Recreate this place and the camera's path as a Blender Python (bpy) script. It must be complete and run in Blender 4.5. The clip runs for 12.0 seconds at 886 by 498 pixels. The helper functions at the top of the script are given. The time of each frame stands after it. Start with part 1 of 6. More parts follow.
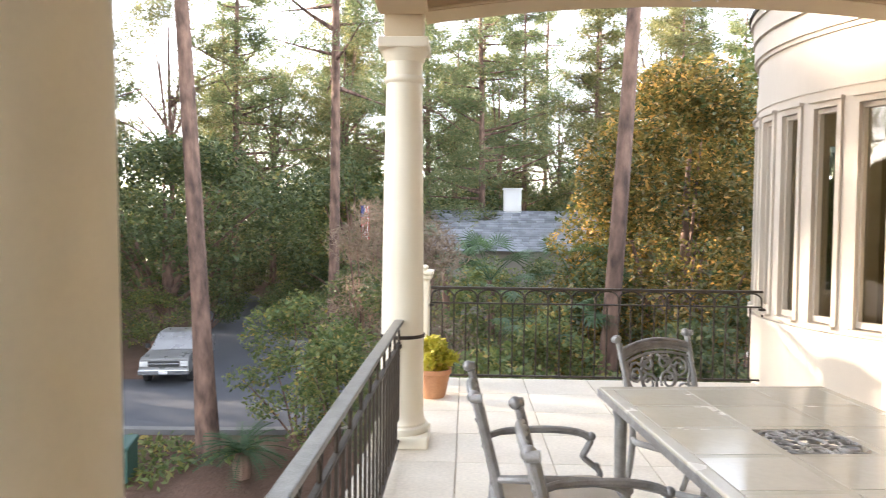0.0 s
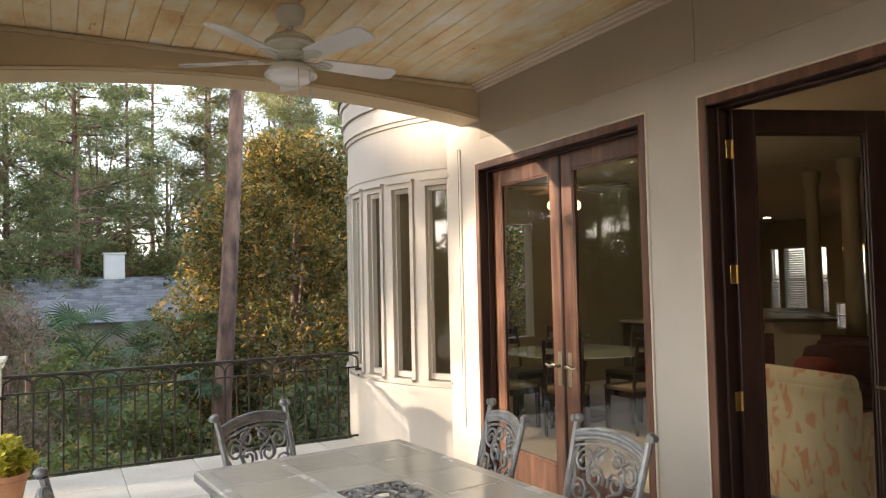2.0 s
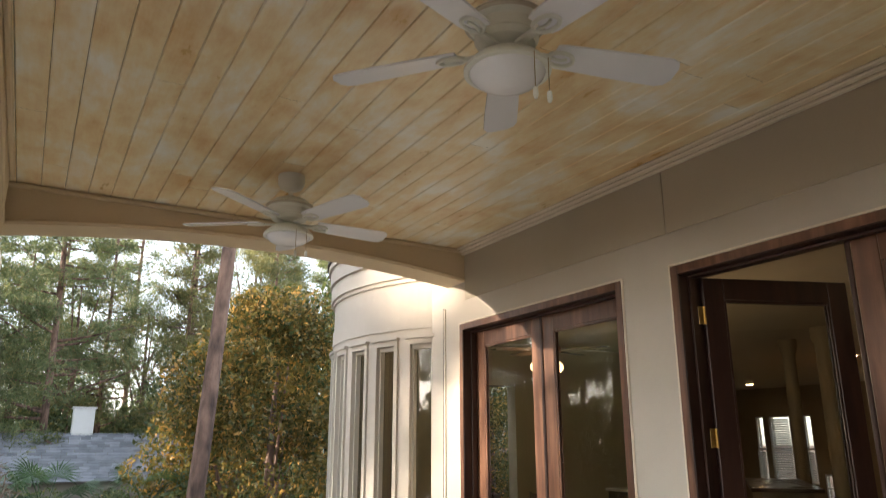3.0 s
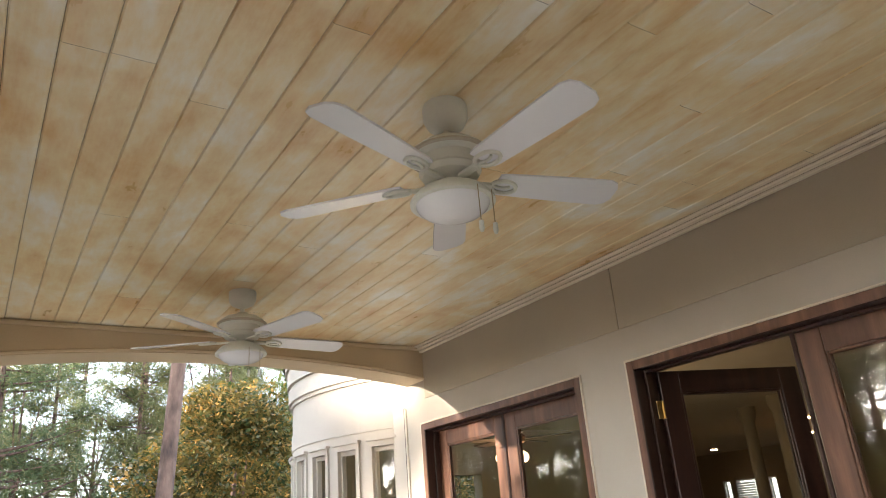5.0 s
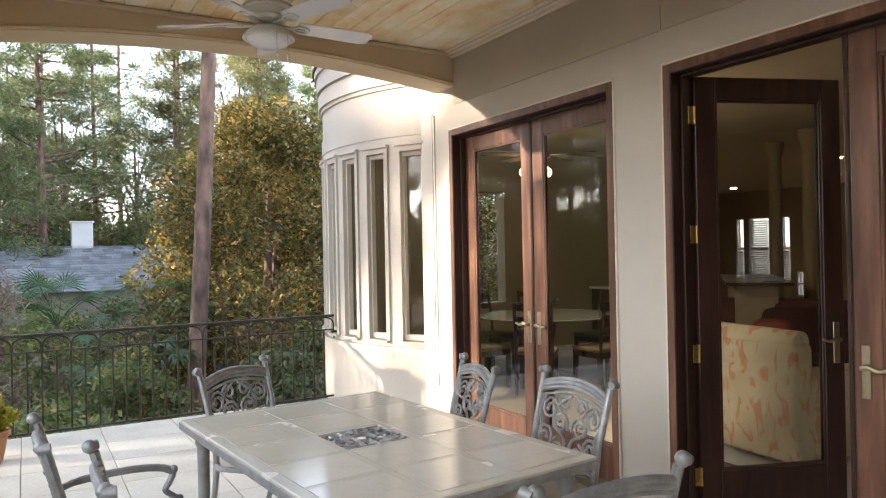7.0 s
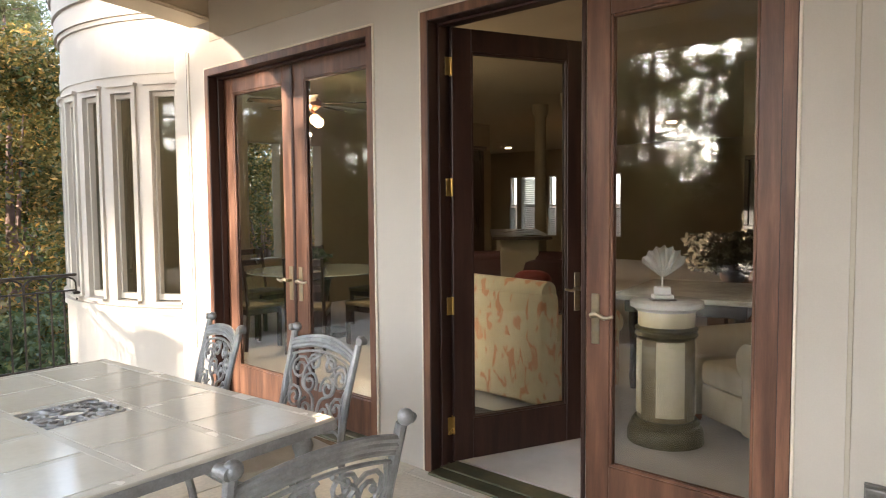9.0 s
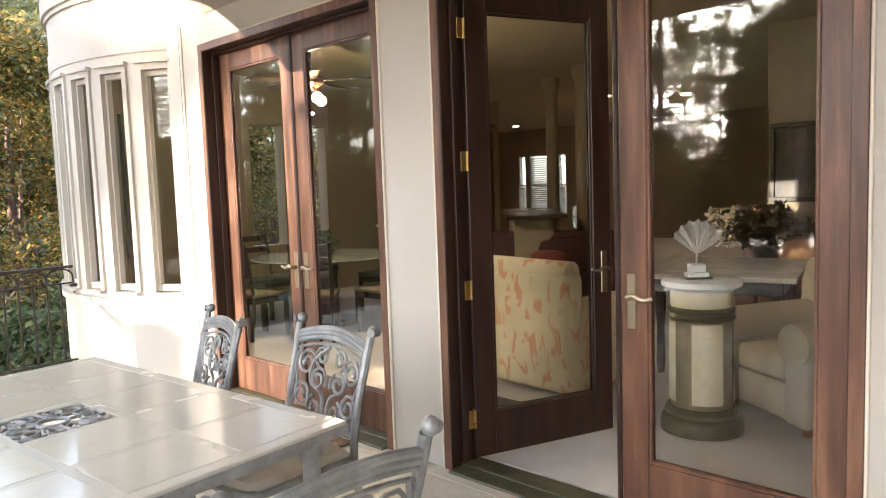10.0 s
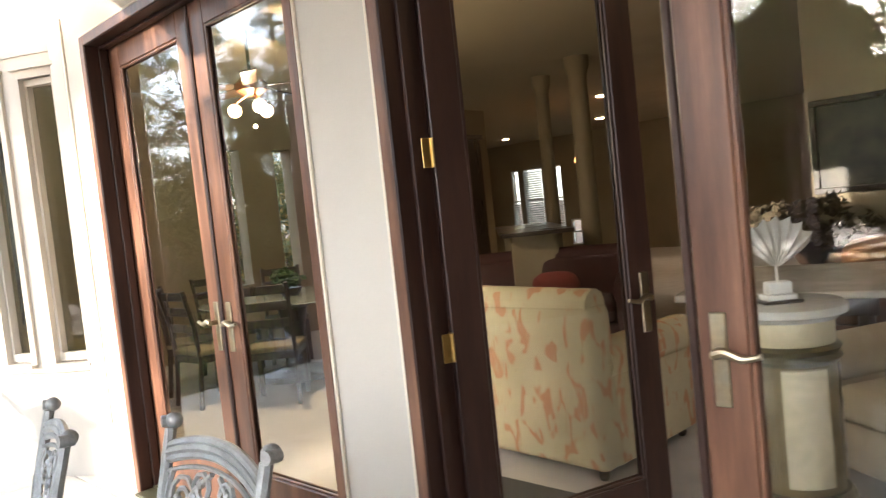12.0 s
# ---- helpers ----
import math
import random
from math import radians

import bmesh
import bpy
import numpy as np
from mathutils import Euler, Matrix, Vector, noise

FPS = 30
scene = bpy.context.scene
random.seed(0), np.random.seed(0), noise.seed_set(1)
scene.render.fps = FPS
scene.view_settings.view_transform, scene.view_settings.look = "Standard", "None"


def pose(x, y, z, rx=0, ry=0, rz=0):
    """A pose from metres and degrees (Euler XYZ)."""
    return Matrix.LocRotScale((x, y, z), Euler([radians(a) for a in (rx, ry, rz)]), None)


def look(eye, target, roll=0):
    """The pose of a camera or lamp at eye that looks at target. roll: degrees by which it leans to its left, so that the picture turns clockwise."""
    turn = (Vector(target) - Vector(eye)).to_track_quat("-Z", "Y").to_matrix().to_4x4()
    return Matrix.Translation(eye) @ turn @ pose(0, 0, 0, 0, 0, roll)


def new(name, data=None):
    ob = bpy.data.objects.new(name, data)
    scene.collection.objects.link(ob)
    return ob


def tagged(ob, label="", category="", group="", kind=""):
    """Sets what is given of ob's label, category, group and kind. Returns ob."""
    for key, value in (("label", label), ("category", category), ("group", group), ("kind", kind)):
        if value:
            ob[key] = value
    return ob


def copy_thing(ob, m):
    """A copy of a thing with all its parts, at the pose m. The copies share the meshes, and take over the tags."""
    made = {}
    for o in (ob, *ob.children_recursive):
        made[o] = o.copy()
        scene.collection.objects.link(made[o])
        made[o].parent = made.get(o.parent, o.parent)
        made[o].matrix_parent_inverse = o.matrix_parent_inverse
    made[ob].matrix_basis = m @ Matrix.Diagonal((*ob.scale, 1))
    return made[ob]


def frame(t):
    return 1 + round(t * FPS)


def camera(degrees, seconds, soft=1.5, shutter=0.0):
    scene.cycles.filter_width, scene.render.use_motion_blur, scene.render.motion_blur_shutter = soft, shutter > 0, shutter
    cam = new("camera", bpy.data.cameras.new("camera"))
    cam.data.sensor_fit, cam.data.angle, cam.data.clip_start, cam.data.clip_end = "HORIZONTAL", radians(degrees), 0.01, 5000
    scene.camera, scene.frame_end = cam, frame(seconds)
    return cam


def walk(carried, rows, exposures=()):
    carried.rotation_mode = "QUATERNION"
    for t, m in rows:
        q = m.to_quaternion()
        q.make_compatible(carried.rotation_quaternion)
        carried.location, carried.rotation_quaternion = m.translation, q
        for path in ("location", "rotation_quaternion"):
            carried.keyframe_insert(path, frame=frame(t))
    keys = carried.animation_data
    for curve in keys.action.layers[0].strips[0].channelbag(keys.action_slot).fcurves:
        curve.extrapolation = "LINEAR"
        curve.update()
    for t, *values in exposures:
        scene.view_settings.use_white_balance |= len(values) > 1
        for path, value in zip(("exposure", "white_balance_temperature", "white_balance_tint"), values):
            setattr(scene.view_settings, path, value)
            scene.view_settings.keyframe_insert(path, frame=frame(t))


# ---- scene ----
cam = camera(63.62, 12.0, soft=1.05, shutter=0.25)

# seconds, x, y, z, pitch, roll, yaw
PATH = [
    (0.0, 0.160, 0.739, 1.514, -2.23, -0.62, 1.90),
    (0.5, 0.270, 0.790, 1.526, -2.14, -0.39, -5.08),
    (1.0, 0.325, 0.776, 1.539, -0.47, 0.35, -13.72),
    (1.5, 0.312, 0.704, 1.551, 1.64, -0.00, -21.84),
    (2.0, 0.239, 0.598, 1.600, 2.54, 1.24, -28.20),
    (2.5, 0.163, 0.517, 1.607, 8.09, 0.72, -29.24),
    (3.0, 0.153, 0.478, 1.571, 15.30, 0.11, -29.72),
    (3.5, 0.128, 0.441, 1.650, 20.01, 2.05, -29.82),
    (5.5, 0.140, 0.413, 1.758, 21.11, 4.57, -32.34),
    (6.0, 0.147, 0.464, 1.736, 14.57, 3.21, -30.95),
    (6.5, 0.126, 0.465, 1.622, 6.37, 1.23, -30.89),
    (7.0, 0.153, 0.469, 1.534, 0.17, 1.11, -30.40),
    (7.5, 0.165, 0.430, 1.524, -1.30, 0.12, -35.04),
    (9.5, 0.548, 0.591, 1.494, -3.92, 0.88, -47.92),
    (10.0, 0.643, 0.755, 1.473, -4.97, 1.97, -46.49),
    (10.5, 0.789, 0.944, 1.447, -5.34, 4.30, -50.21),
    (11.0, 1.061, 1.133, 1.433, -4.90, 1.49, -52.46),
    (11.5, 1.380, 1.269, 1.430, -2.86, 1.51, -51.20),
    (12.0, 1.647, 1.533, 1.400, -3.05, 6.00, -46.90),
]
walk(cam, [(t, pose(x, y, z, 90 + p, r, w)) for t, x, y, z, p, r, w in PATH],
     exposures=[(0.0, 3.1, 6350, 16), (0.6, 3.0, 6350, 16), (1.5, 2.5, 6300, 14), (3.0, 2.4, 6300, 13), (3.6, 2.5, 6200, 12), (5.5, 3.08, 5900, 12), (6.1, 3.1, 5900, 12), (6.8, 2.8, 5900, 13), (7.6, 2.62, 5900, 13), (9.4, 3.15, 5900, 13), (12.0, 3.45, 5800, 12)])

# ---------- light ----------
world = bpy.data.worlds.new("sky")
scene.world = world
world.use_nodes = True
wn = world.node_tree.nodes
sky = wn.new("ShaderNodeTexSky")
sky.sky_type, sky.sun_disc = "NISHITA", False
SUN = Vector((-1.0, 0.33, 0.19)).normalized()
sky.sun_elevation = math.asin(SUN.z)
sky.sun_rotation = math.atan2(SUN.x, SUN.y)
sky.dust_density = 1.0
wn["Background"].inputs[1].default_value = 0.15
haze = wn.new("ShaderNodeHueSaturation")
haze.inputs["Saturation"].default_value, haze.inputs["Value"].default_value = 0.42, 1.25
world.node_tree.links.new(sky.outputs[0], haze.inputs["Color"])
world.node_tree.links.new(haze.outputs[0], wn["Background"].inputs[0])

sun_data = bpy.data.lights.new("sun", "SUN")
sun_data.energy, sun_data.angle, sun_data.color = 4.2, radians(0.6), (1.0, 0.84, 0.64)
sun_ob = new("sun", sun_data)
sun_ob.matrix_world = look(SUN * 60, (0, 0, 0))


# ---------- materials ----------
def mat(name, color=(0.5, 0.5, 0.5), rough=0.6, metal=0.0, spec=0.5):
    m = bpy.data.materials.new(name)
    m.use_nodes = True
    b = m.node_tree.nodes["Principled BSDF"]
    b.inputs["Base Color"].default_value = (*color, 1)
    b.inputs["Roughness"].default_value = rough
    b.inputs["Metallic"].default_value = metal
    b.inputs["Specular IOR Level"].default_value = spec
    return m


def noise_mat(name, c1, c2, scale=4.0, rough=0.6, metal=0.0, fine=60.0, bump=0.15, stretch=(1, 1, 1), c3=None,
              per="", per_amount=0.25, spec=0.5, dist=0.01, grain=0.35):
    """Two-scale mottled surface: large stains between c1 and c2, fine grain in the relief and the roughness."""
    m = mat(name, c1, rough, metal, spec)
    nt = m.node_tree
    n, l = nt.nodes, nt.links
    b = n["Principled BSDF"]
    tc = n.new("ShaderNodeTexCoord")
    mp = n.new("ShaderNodeMapping")
    mp.inputs["Scale"].default_value = stretch
    l.new(tc.outputs["Object"], mp.inputs[0])
    big = n.new("ShaderNodeTexNoise")
    big.inputs["Scale"].default_value, big.inputs["Detail"].default_value = scale, 6
    l.new(mp.outputs[0], big.inputs["Vector"])
    small = n.new("ShaderNodeTexNoise")
    small.inputs["Scale"].default_value, small.inputs["Detail"].default_value = fine, 4
    l.new(mp.outputs[0], small.inputs["Vector"])
    ramp = n.new("ShaderNodeValToRGB")
    e = ramp.color_ramp.elements
    e[0].position, e[1].position = 0.32, 0.68
    e[0].color, e[1].color = (*c1, 1), (*c2, 1)
    if c3:
        k = ramp.color_ramp.elements.new(0.5)
        k.color = (*c3, 1)
    l.new(big.outputs["Fac"], ramp.inputs[0])
    out = ramp.outputs[0]
    mixg = n.new("ShaderNodeMix")
    mixg.data_type, mixg.blend_type = "RGBA", "MULTIPLY"
    mixg.inputs[0].default_value = grain
    l.new(out, mixg.inputs[6])
    l.new(small.outputs["Fac"], mixg.inputs[7])
    br = n.new("ShaderNodeHueSaturation")
    lift = 1 + 0.51 * grain
    br.inputs["Value"].default_value = lift
    l.new(mixg.outputs[2], br.inputs["Color"])
    if per:
        if per == "object":
            r = n.new("ShaderNodeObjectInfo").outputs["Random"]
        else:
            r = n.new("ShaderNodeNewGeometry").outputs["Random Per Island"]
        mr = n.new("ShaderNodeMapRange")
        mr.inputs[3].default_value, mr.inputs[4].default_value = lift * (1 - per_amount), lift * (1 + per_amount)
        l.new(r, mr.inputs[0])
        l.new(mr.outputs[0], br.inputs["Value"])
    l.new(br.outputs[0], b.inputs["Base Color"])
    rr = n.new("ShaderNodeMapRange")
    rr.inputs[3].default_value, rr.inputs[4].default_value = max(0.02, rough - 0.12), min(1, rough + 0.12)
    l.new(big.outputs["Fac"], rr.inputs[0])
    l.new(rr.outputs[0], b.inputs["Roughness"])
    bp = n.new("ShaderNodeBump")
    bp.inputs["Strength"].default_value, bp.inputs["Distance"].default_value = bump, dist
    l.new(small.outputs["Fac"], bp.inputs["Height"])
    l.new(bp.outputs[0], b.inputs["Normal"])
    return m


def leaf_mat(name, c1, c2, c3=None, trans=0.35, rough=0.5):
    """Leaves: colour varies leaf by leaf; light passes through."""
    m = bpy.data.materials.new(name)
    m.use_nodes = True
    nt = m.node_tree
    n, l = nt.nodes, nt.links
    b = n["Principled BSDF"]
    b.inputs["Roughness"].default_value = rough
    geo = n.new("ShaderNodeNewGeometry")
    ramp = n.new("ShaderNodeValToRGB")
    e = ramp.color_ramp.elements
    e[0].color, e[1].color = (*c1, 1), (*c2, 1)
    if c3:
        k = e.new(0.85)
        k.color = (*c2, 1)
        e[2].color = (*c3, 1)
    l.new(geo.outputs["Random Per Island"], ramp.inputs[0])
    l.new(ramp.outputs[0], b.inputs["Base Color"])
    t = n.new("ShaderNodeBsdfTranslucent")
    l.new(ramp.outputs[0], t.inputs[0])
    mx = n.new("ShaderNodeMixShader")
    mx.inputs[0].default_value = trans
    l.new(b.outputs[0], mx.inputs[1])
    l.new(t.outputs[0], mx.inputs[2])
    l.new(mx.outputs[0], n["Material Output"].inputs[0])
    return m


def glow_mat(name, color, strength):
    m = mat(name, color, 0.4)
    b = m.node_tree.nodes["Principled BSDF"]
    b.inputs["Emission Color"].default_value = (*color, 1)
    b.inputs["Emission Strength"].default_value = strength
    return m


M_STUCCO = noise_mat("stucco", (0.455, 0.405, 0.335), (0.51, 0.46, 0.39), 1.2, 0.85, fine=160, bump=0.10, dist=0.003, grain=0.08)
# frieze colour a little darker than the stucco, with shade put into it
M_FRIEZE = noise_mat("shaded_frieze", (0.40, 0.345, 0.26), (0.46, 0.40, 0.31), 0.9, 0.85, fine=150, bump=0.12, dist=0.003, grain=0.1)
M_BEAM = noise_mat("beam_paint", (0.56, 0.45, 0.29), (0.62, 0.51, 0.35), 1.0, 0.7, fine=120, bump=0.08, dist=0.004, grain=0.1)
M_TRIM = noise_mat("painted_trim", (0.66, 0.575, 0.45), (0.72, 0.64, 0.52), 1.5, 0.6, fine=90, bump=0.06, grain=0.1)
M_COLUMN = noise_mat("column_paint", (0.72, 0.655, 0.50), (0.77, 0.71, 0.57), 1.2, 0.55, fine=120, bump=0.03, grain=0.08)
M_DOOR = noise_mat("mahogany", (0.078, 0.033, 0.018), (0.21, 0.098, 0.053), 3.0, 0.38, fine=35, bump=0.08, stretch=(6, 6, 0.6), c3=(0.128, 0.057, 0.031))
# darker copy of the mahogany, shade put into the colour of jambs and open leaf
M_DOOR_DARK = noise_mat("shaded_mahogany", (0.022, 0.010, 0.007), (0.048, 0.021, 0.014), 3.0, 0.42, fine=35, bump=0.08, stretch=(6, 6, 0.6), spec=0.35)
M_BRASS = noise_mat("brass", (0.60, 0.40, 0.13), (0.48, 0.33, 0.12), 8, 0.3, 1.0, bump=0.05)
M_BRONZE = noise_mat("tarnished_brass", (0.42, 0.33, 0.20), (0.35, 0.32, 0.24), 12, 0.35, 1.0, bump=0.05)
M_IRON = noise_mat("wrought_iron", (0.035, 0.028, 0.022), (0.075, 0.058, 0.042), 9, 0.5, 0.6, fine=160, bump=0.2)
M_RAIL = noise_mat("pale_handrail", (0.15, 0.14, 0.125), (0.27, 0.255, 0.235), 12, 0.34, 0.5, fine=120, bump=0.15)
M_CAST = noise_mat("cast_aluminium", (0.22, 0.212, 0.20), (0.37, 0.365, 0.355), 14, 0.40, 0.35, fine=140, bump=0.2)
M_TABLE_TILE = noise_mat("table_stone", (0.55, 0.51, 0.415), (0.61, 0.57, 0.475), 3.5, 0.06, fine=50, bump=0.006, per="object", per_amount=0.03, grain=0.12)
M_TABLE_FRAME = noise_mat("table_frame", (0.51, 0.47, 0.38), (0.56, 0.52, 0.43), 6, 0.24, 0.0, fine=90, bump=0.04, grain=0.12)
M_CUSHION = noise_mat("seat_fabric", (0.44, 0.38, 0.30), (0.52, 0.46, 0.37), 8, 0.9, fine=400, bump=0.2)
M_TILE = noise_mat("floor_stone", (0.60, 0.53, 0.42), (0.72, 0.66, 0.56), 2.2, 0.55, fine=45, bump=0.15, c3=(0.66, 0.60, 0.49), per="object", per_amount=0.07)
M_GROUT = noise_mat("grout", (0.36, 0.28, 0.19), (0.44, 0.36, 0.26), 8, 0.9, fine=120)
M_FAN = noise_mat("fan_white", (0.66, 0.67, 0.60), (0.71, 0.72, 0.66), 3, 0.40, fine=60, bump=0.03, grain=0.08)
M_BLADE = noise_mat("blade_white", (0.80, 0.81, 0.85), (0.84, 0.85, 0.88), 1.2, 0.16, fine=9, bump=0.02, grain=0.05)
M_OPAL = noise_mat("opal_glass", (0.80, 0.81, 0.84), (0.83, 0.84, 0.87), 4, 0.22, bump=0.0, grain=0.04)
M_CARPET = noise_mat("carpet", (0.56, 0.54, 0.51), (0.64, 0.62, 0.59), 5, 0.95, fine=500, bump=0.4, grain=0.15)
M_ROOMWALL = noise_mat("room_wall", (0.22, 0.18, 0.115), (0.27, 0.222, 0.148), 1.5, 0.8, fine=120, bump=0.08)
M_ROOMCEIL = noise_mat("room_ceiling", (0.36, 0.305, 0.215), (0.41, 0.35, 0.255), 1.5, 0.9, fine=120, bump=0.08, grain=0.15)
M_DARKWOOD = noise_mat("dark_wood", (0.022, 0.014, 0.010), (0.045, 0.027, 0.018), 4, 0.3, fine=60, bump=0.06, stretch=(1, 1, 0.3))
M_WHITE = noise_mat("white_paint", (0.76, 0.75, 0.72), (0.80, 0.79, 0.77), 3, 0.5, bump=0.03)
M_THRESH = noise_mat("threshold_metal", (0.10, 0.105, 0.06), (0.19, 0.17, 0.10), 9, 0.45, 0.5, bump=0.1)
M_TERRA = noise_mat("terracotta", (0.42, 0.19, 0.09), (0.52, 0.27, 0.14), 6, 0.8, fine=80, bump=0.2)
M_BARK = noise_mat("pine_bark", (0.060, 0.036, 0.028), (0.27, 0.165, 0.12), 5.0, 0.9, fine=14, bump=0.9, stretch=(1, 1, 0.35), dist=0.05)
M_MULCH = noise_mat("pine_straw", (0.080, 0.040, 0.024), (0.155, 0.085, 0.055), 0.6, 0.95, fine=9, bump=0.8, c3=(0.11, 0.06, 0.036), dist=0.05)
M_ASPHALT = noise_mat("asphalt", (0.065, 0.068, 0.078), (0.095, 0.098, 0.108), 0.5, 0.8, fine=60, bump=0.3)
M_KERB = noise_mat("kerb_concrete", (0.15, 0.145, 0.14), (0.21, 0.205, 0.195), 1.0, 0.85, fine=40)
M_SHINGLE = noise_mat("roof_shingle", (0.17, 0.18, 0.20), (0.25, 0.26, 0.28), 2.0, 0.85, fine=40, per="island", per_amount=0.3)
M_HOUSE = noise_mat("house_siding", (0.22, 0.20, 0.17), (0.28, 0.26, 0.22), 1.0, 0.8, fine=50)
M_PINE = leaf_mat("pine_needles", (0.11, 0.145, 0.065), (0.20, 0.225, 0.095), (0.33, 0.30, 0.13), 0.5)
# warmer, lighter copy of the needles, with sunlight put into the colour
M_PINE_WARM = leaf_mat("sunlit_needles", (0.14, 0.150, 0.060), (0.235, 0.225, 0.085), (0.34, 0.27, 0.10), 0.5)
M_OAK = leaf_mat("oak_leaves", (0.050, 0.078, 0.028), (0.125, 0.150, 0.052), (0.26, 0.23, 0.075), 0.40)
# gold share in the leaf colours stands for low sun and brown undersides
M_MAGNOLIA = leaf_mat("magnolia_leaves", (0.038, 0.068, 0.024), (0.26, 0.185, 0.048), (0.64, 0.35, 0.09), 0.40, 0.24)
M_SHRUB = leaf_mat("shrub_leaves", (0.070, 0.115, 0.035), (0.21, 0.235, 0.070), (0.42, 0.30, 0.085), 0.42)
M_PALM = leaf_mat("palm_leaves", (0.030, 0.070, 0.028), (0.075, 0.135, 0.050), None, 0.3)
M_TWIG = leaf_mat("dry_twigs", (0.16, 0.11, 0.07), (0.26, 0.19, 0.13), None, 0.2)
M_POT_LEAF = leaf_mat("bright_leaves", (0.32, 0.33, 0.03), (0.56, 0.48, 0.06), (0.66, 0.54, 0.10), 0.45)


def pane_material():
    m = mat("window_glass", (1, 1, 1), 0.0)
    b = m.node_tree.nodes["Principled BSDF"]
    b.inputs["Transmission Weight"].default_value = 1.0
    b.inputs["IOR"].default_value = 1.52
    b.inputs["Base Color"].default_value = (0.80, 0.81, 0.78, 1)
    return m


M_GLASS = pane_material()
M_GLASS_TINT = pane_material()
M_GLASS_TINT.node_tree.nodes["Principled BSDF"].inputs["Base Color"].default_value = (0.34, 0.36, 0.33, 1)


def ceiling_material():
    """Pickled pine boards: pale wash over orange grain, differing board by board."""
    m = mat("pickled_pine", (0.6, 0.45, 0.25), 0.38)
    nt = m.node_tree
    n, l = nt.nodes, nt.links
    b = n["Principled BSDF"]
    tc = n.new("ShaderNodeTexCoord")
    geo = n.new("ShaderNodeNewGeometry")
    sc = n.new("ShaderNodeVectorMath")
    sc.operation = "SCALE"
    l.new(geo.outputs["Random Per Island"], sc.inputs["Scale"])
    sc.inputs[0].default_value = (0.0, 37.0, 11.0)
    ad = n.new("ShaderNodeVectorMath")
    l.new(tc.outputs["Object"], ad.inputs[0])
    l.new(sc.outputs[0], ad.inputs[1])
    mp = n.new("ShaderNodeMapping")
    mp.inputs["Scale"].default_value = (4.0, 1.3, 1)
    l.new(ad.outputs[0], mp.inputs[0])
    wash = n.new("ShaderNodeTexNoise")
    wash.inputs["Scale"].default_value, wash.inputs["Detail"].default_value, wash.inputs["Roughness"].default_value = 1.5, 6, 0.66
    l.new(mp.outputs[0], wash.inputs["Vector"])
    mp2 = n.new("ShaderNodeMapping")
    mp2.inputs["Scale"].default_value = (45, 1.2, 1)
    l.new(ad.outputs[0], mp2.inputs[0])
    grain = n.new("ShaderNodeTexNoise")
    grain.inputs["Scale"].default_value, grain.inputs["Detail"].default_value = 2.0, 5
    l.new(mp2.outputs[0], grain.inputs["Vector"])
    ramp = n.new("ShaderNodeValToRGB")
    e = ramp.color_ramp.elements
    e[0].position, e[1].position = 0.36, 0.63
    e[0].color, e[1].color = (0.66, 0.42, 0.18, 1), (0.86, 0.85, 0.77, 1)
    k = e.new(0.5)
    k.color = (0.78, 0.65, 0.40, 1)
    blot = n.new("ShaderNodeTexNoise")
    blot.inputs["Scale"].default_value, blot.inputs["Detail"].default_value, blot.inputs["Distortion"].default_value = 1.8, 5, 0.9
    l.new(tc.outputs["Object"], blot.inputs["Vector"])
    fac = n.new("ShaderNodeMix")
    fac.data_type = "FLOAT"
    fac.inputs[0].default_value = 0.45
    l.new(wash.outputs["Fac"], fac.inputs[2])
    l.new(blot.outputs["Fac"], fac.inputs[3])
    l.new(fac.outputs[0], ramp.inputs[0])
    mx = n.new("ShaderNodeMix")
    mx.data_type, mx.blend_type = "RGBA", "OVERLAY"
    mx.inputs[0].default_value = 0.10
    l.new(ramp.outputs[0], mx.inputs[6])
    l.new(grain.outputs["Fac"], mx.inputs[7])
    l.new(mx.outputs[2], b.inputs["Base Color"])
    rr = n.new("ShaderNodeMapRange")
    rr.inputs[3].default_value, rr.inputs[4].default_value = 0.20, 0.42
    l.new(wash.outputs["Fac"], rr.inputs[0])
    l.new(rr.outputs[0], b.inputs["Roughness"])
    bp = n.new("ShaderNodeBump")
    bp.inputs["Strength"].default_value, bp.inputs["Distance"].default_value = 0.15, 0.004
    l.new(grain.outputs["Fac"], bp.inputs["Height"])
    l.new(bp.outputs[0], b.inputs["Normal"])
    return m


M_CEILING = ceiling_material()


# ---------- mesh tools ----------
def part(name, bm, material, parent=None, label="", smooth=False):
    """Links a bmesh as one mesh object, under a thing or a part."""
    me = bpy.data.meshes.new(name)
    bm.normal_update()
    bm.to_mesh(me)
    bm.free()
    me.materials.append(material)
    if smooth:
        me.polygons.foreach_set("use_smooth", [True] * len(me.polygons))
        me.set_sharp_from_angle(angle=radians(40))
    ob = new(name, me)
    if parent:
        ob.parent = parent
    if label:
        ob["label"] = label
    return ob


def thing(name, m, label, category, group="", kind=""):
    ob = new(name)
    ob.empty_display_size = 0.1
    ob.matrix_basis = m
    return tagged(ob, label, category, group, kind)


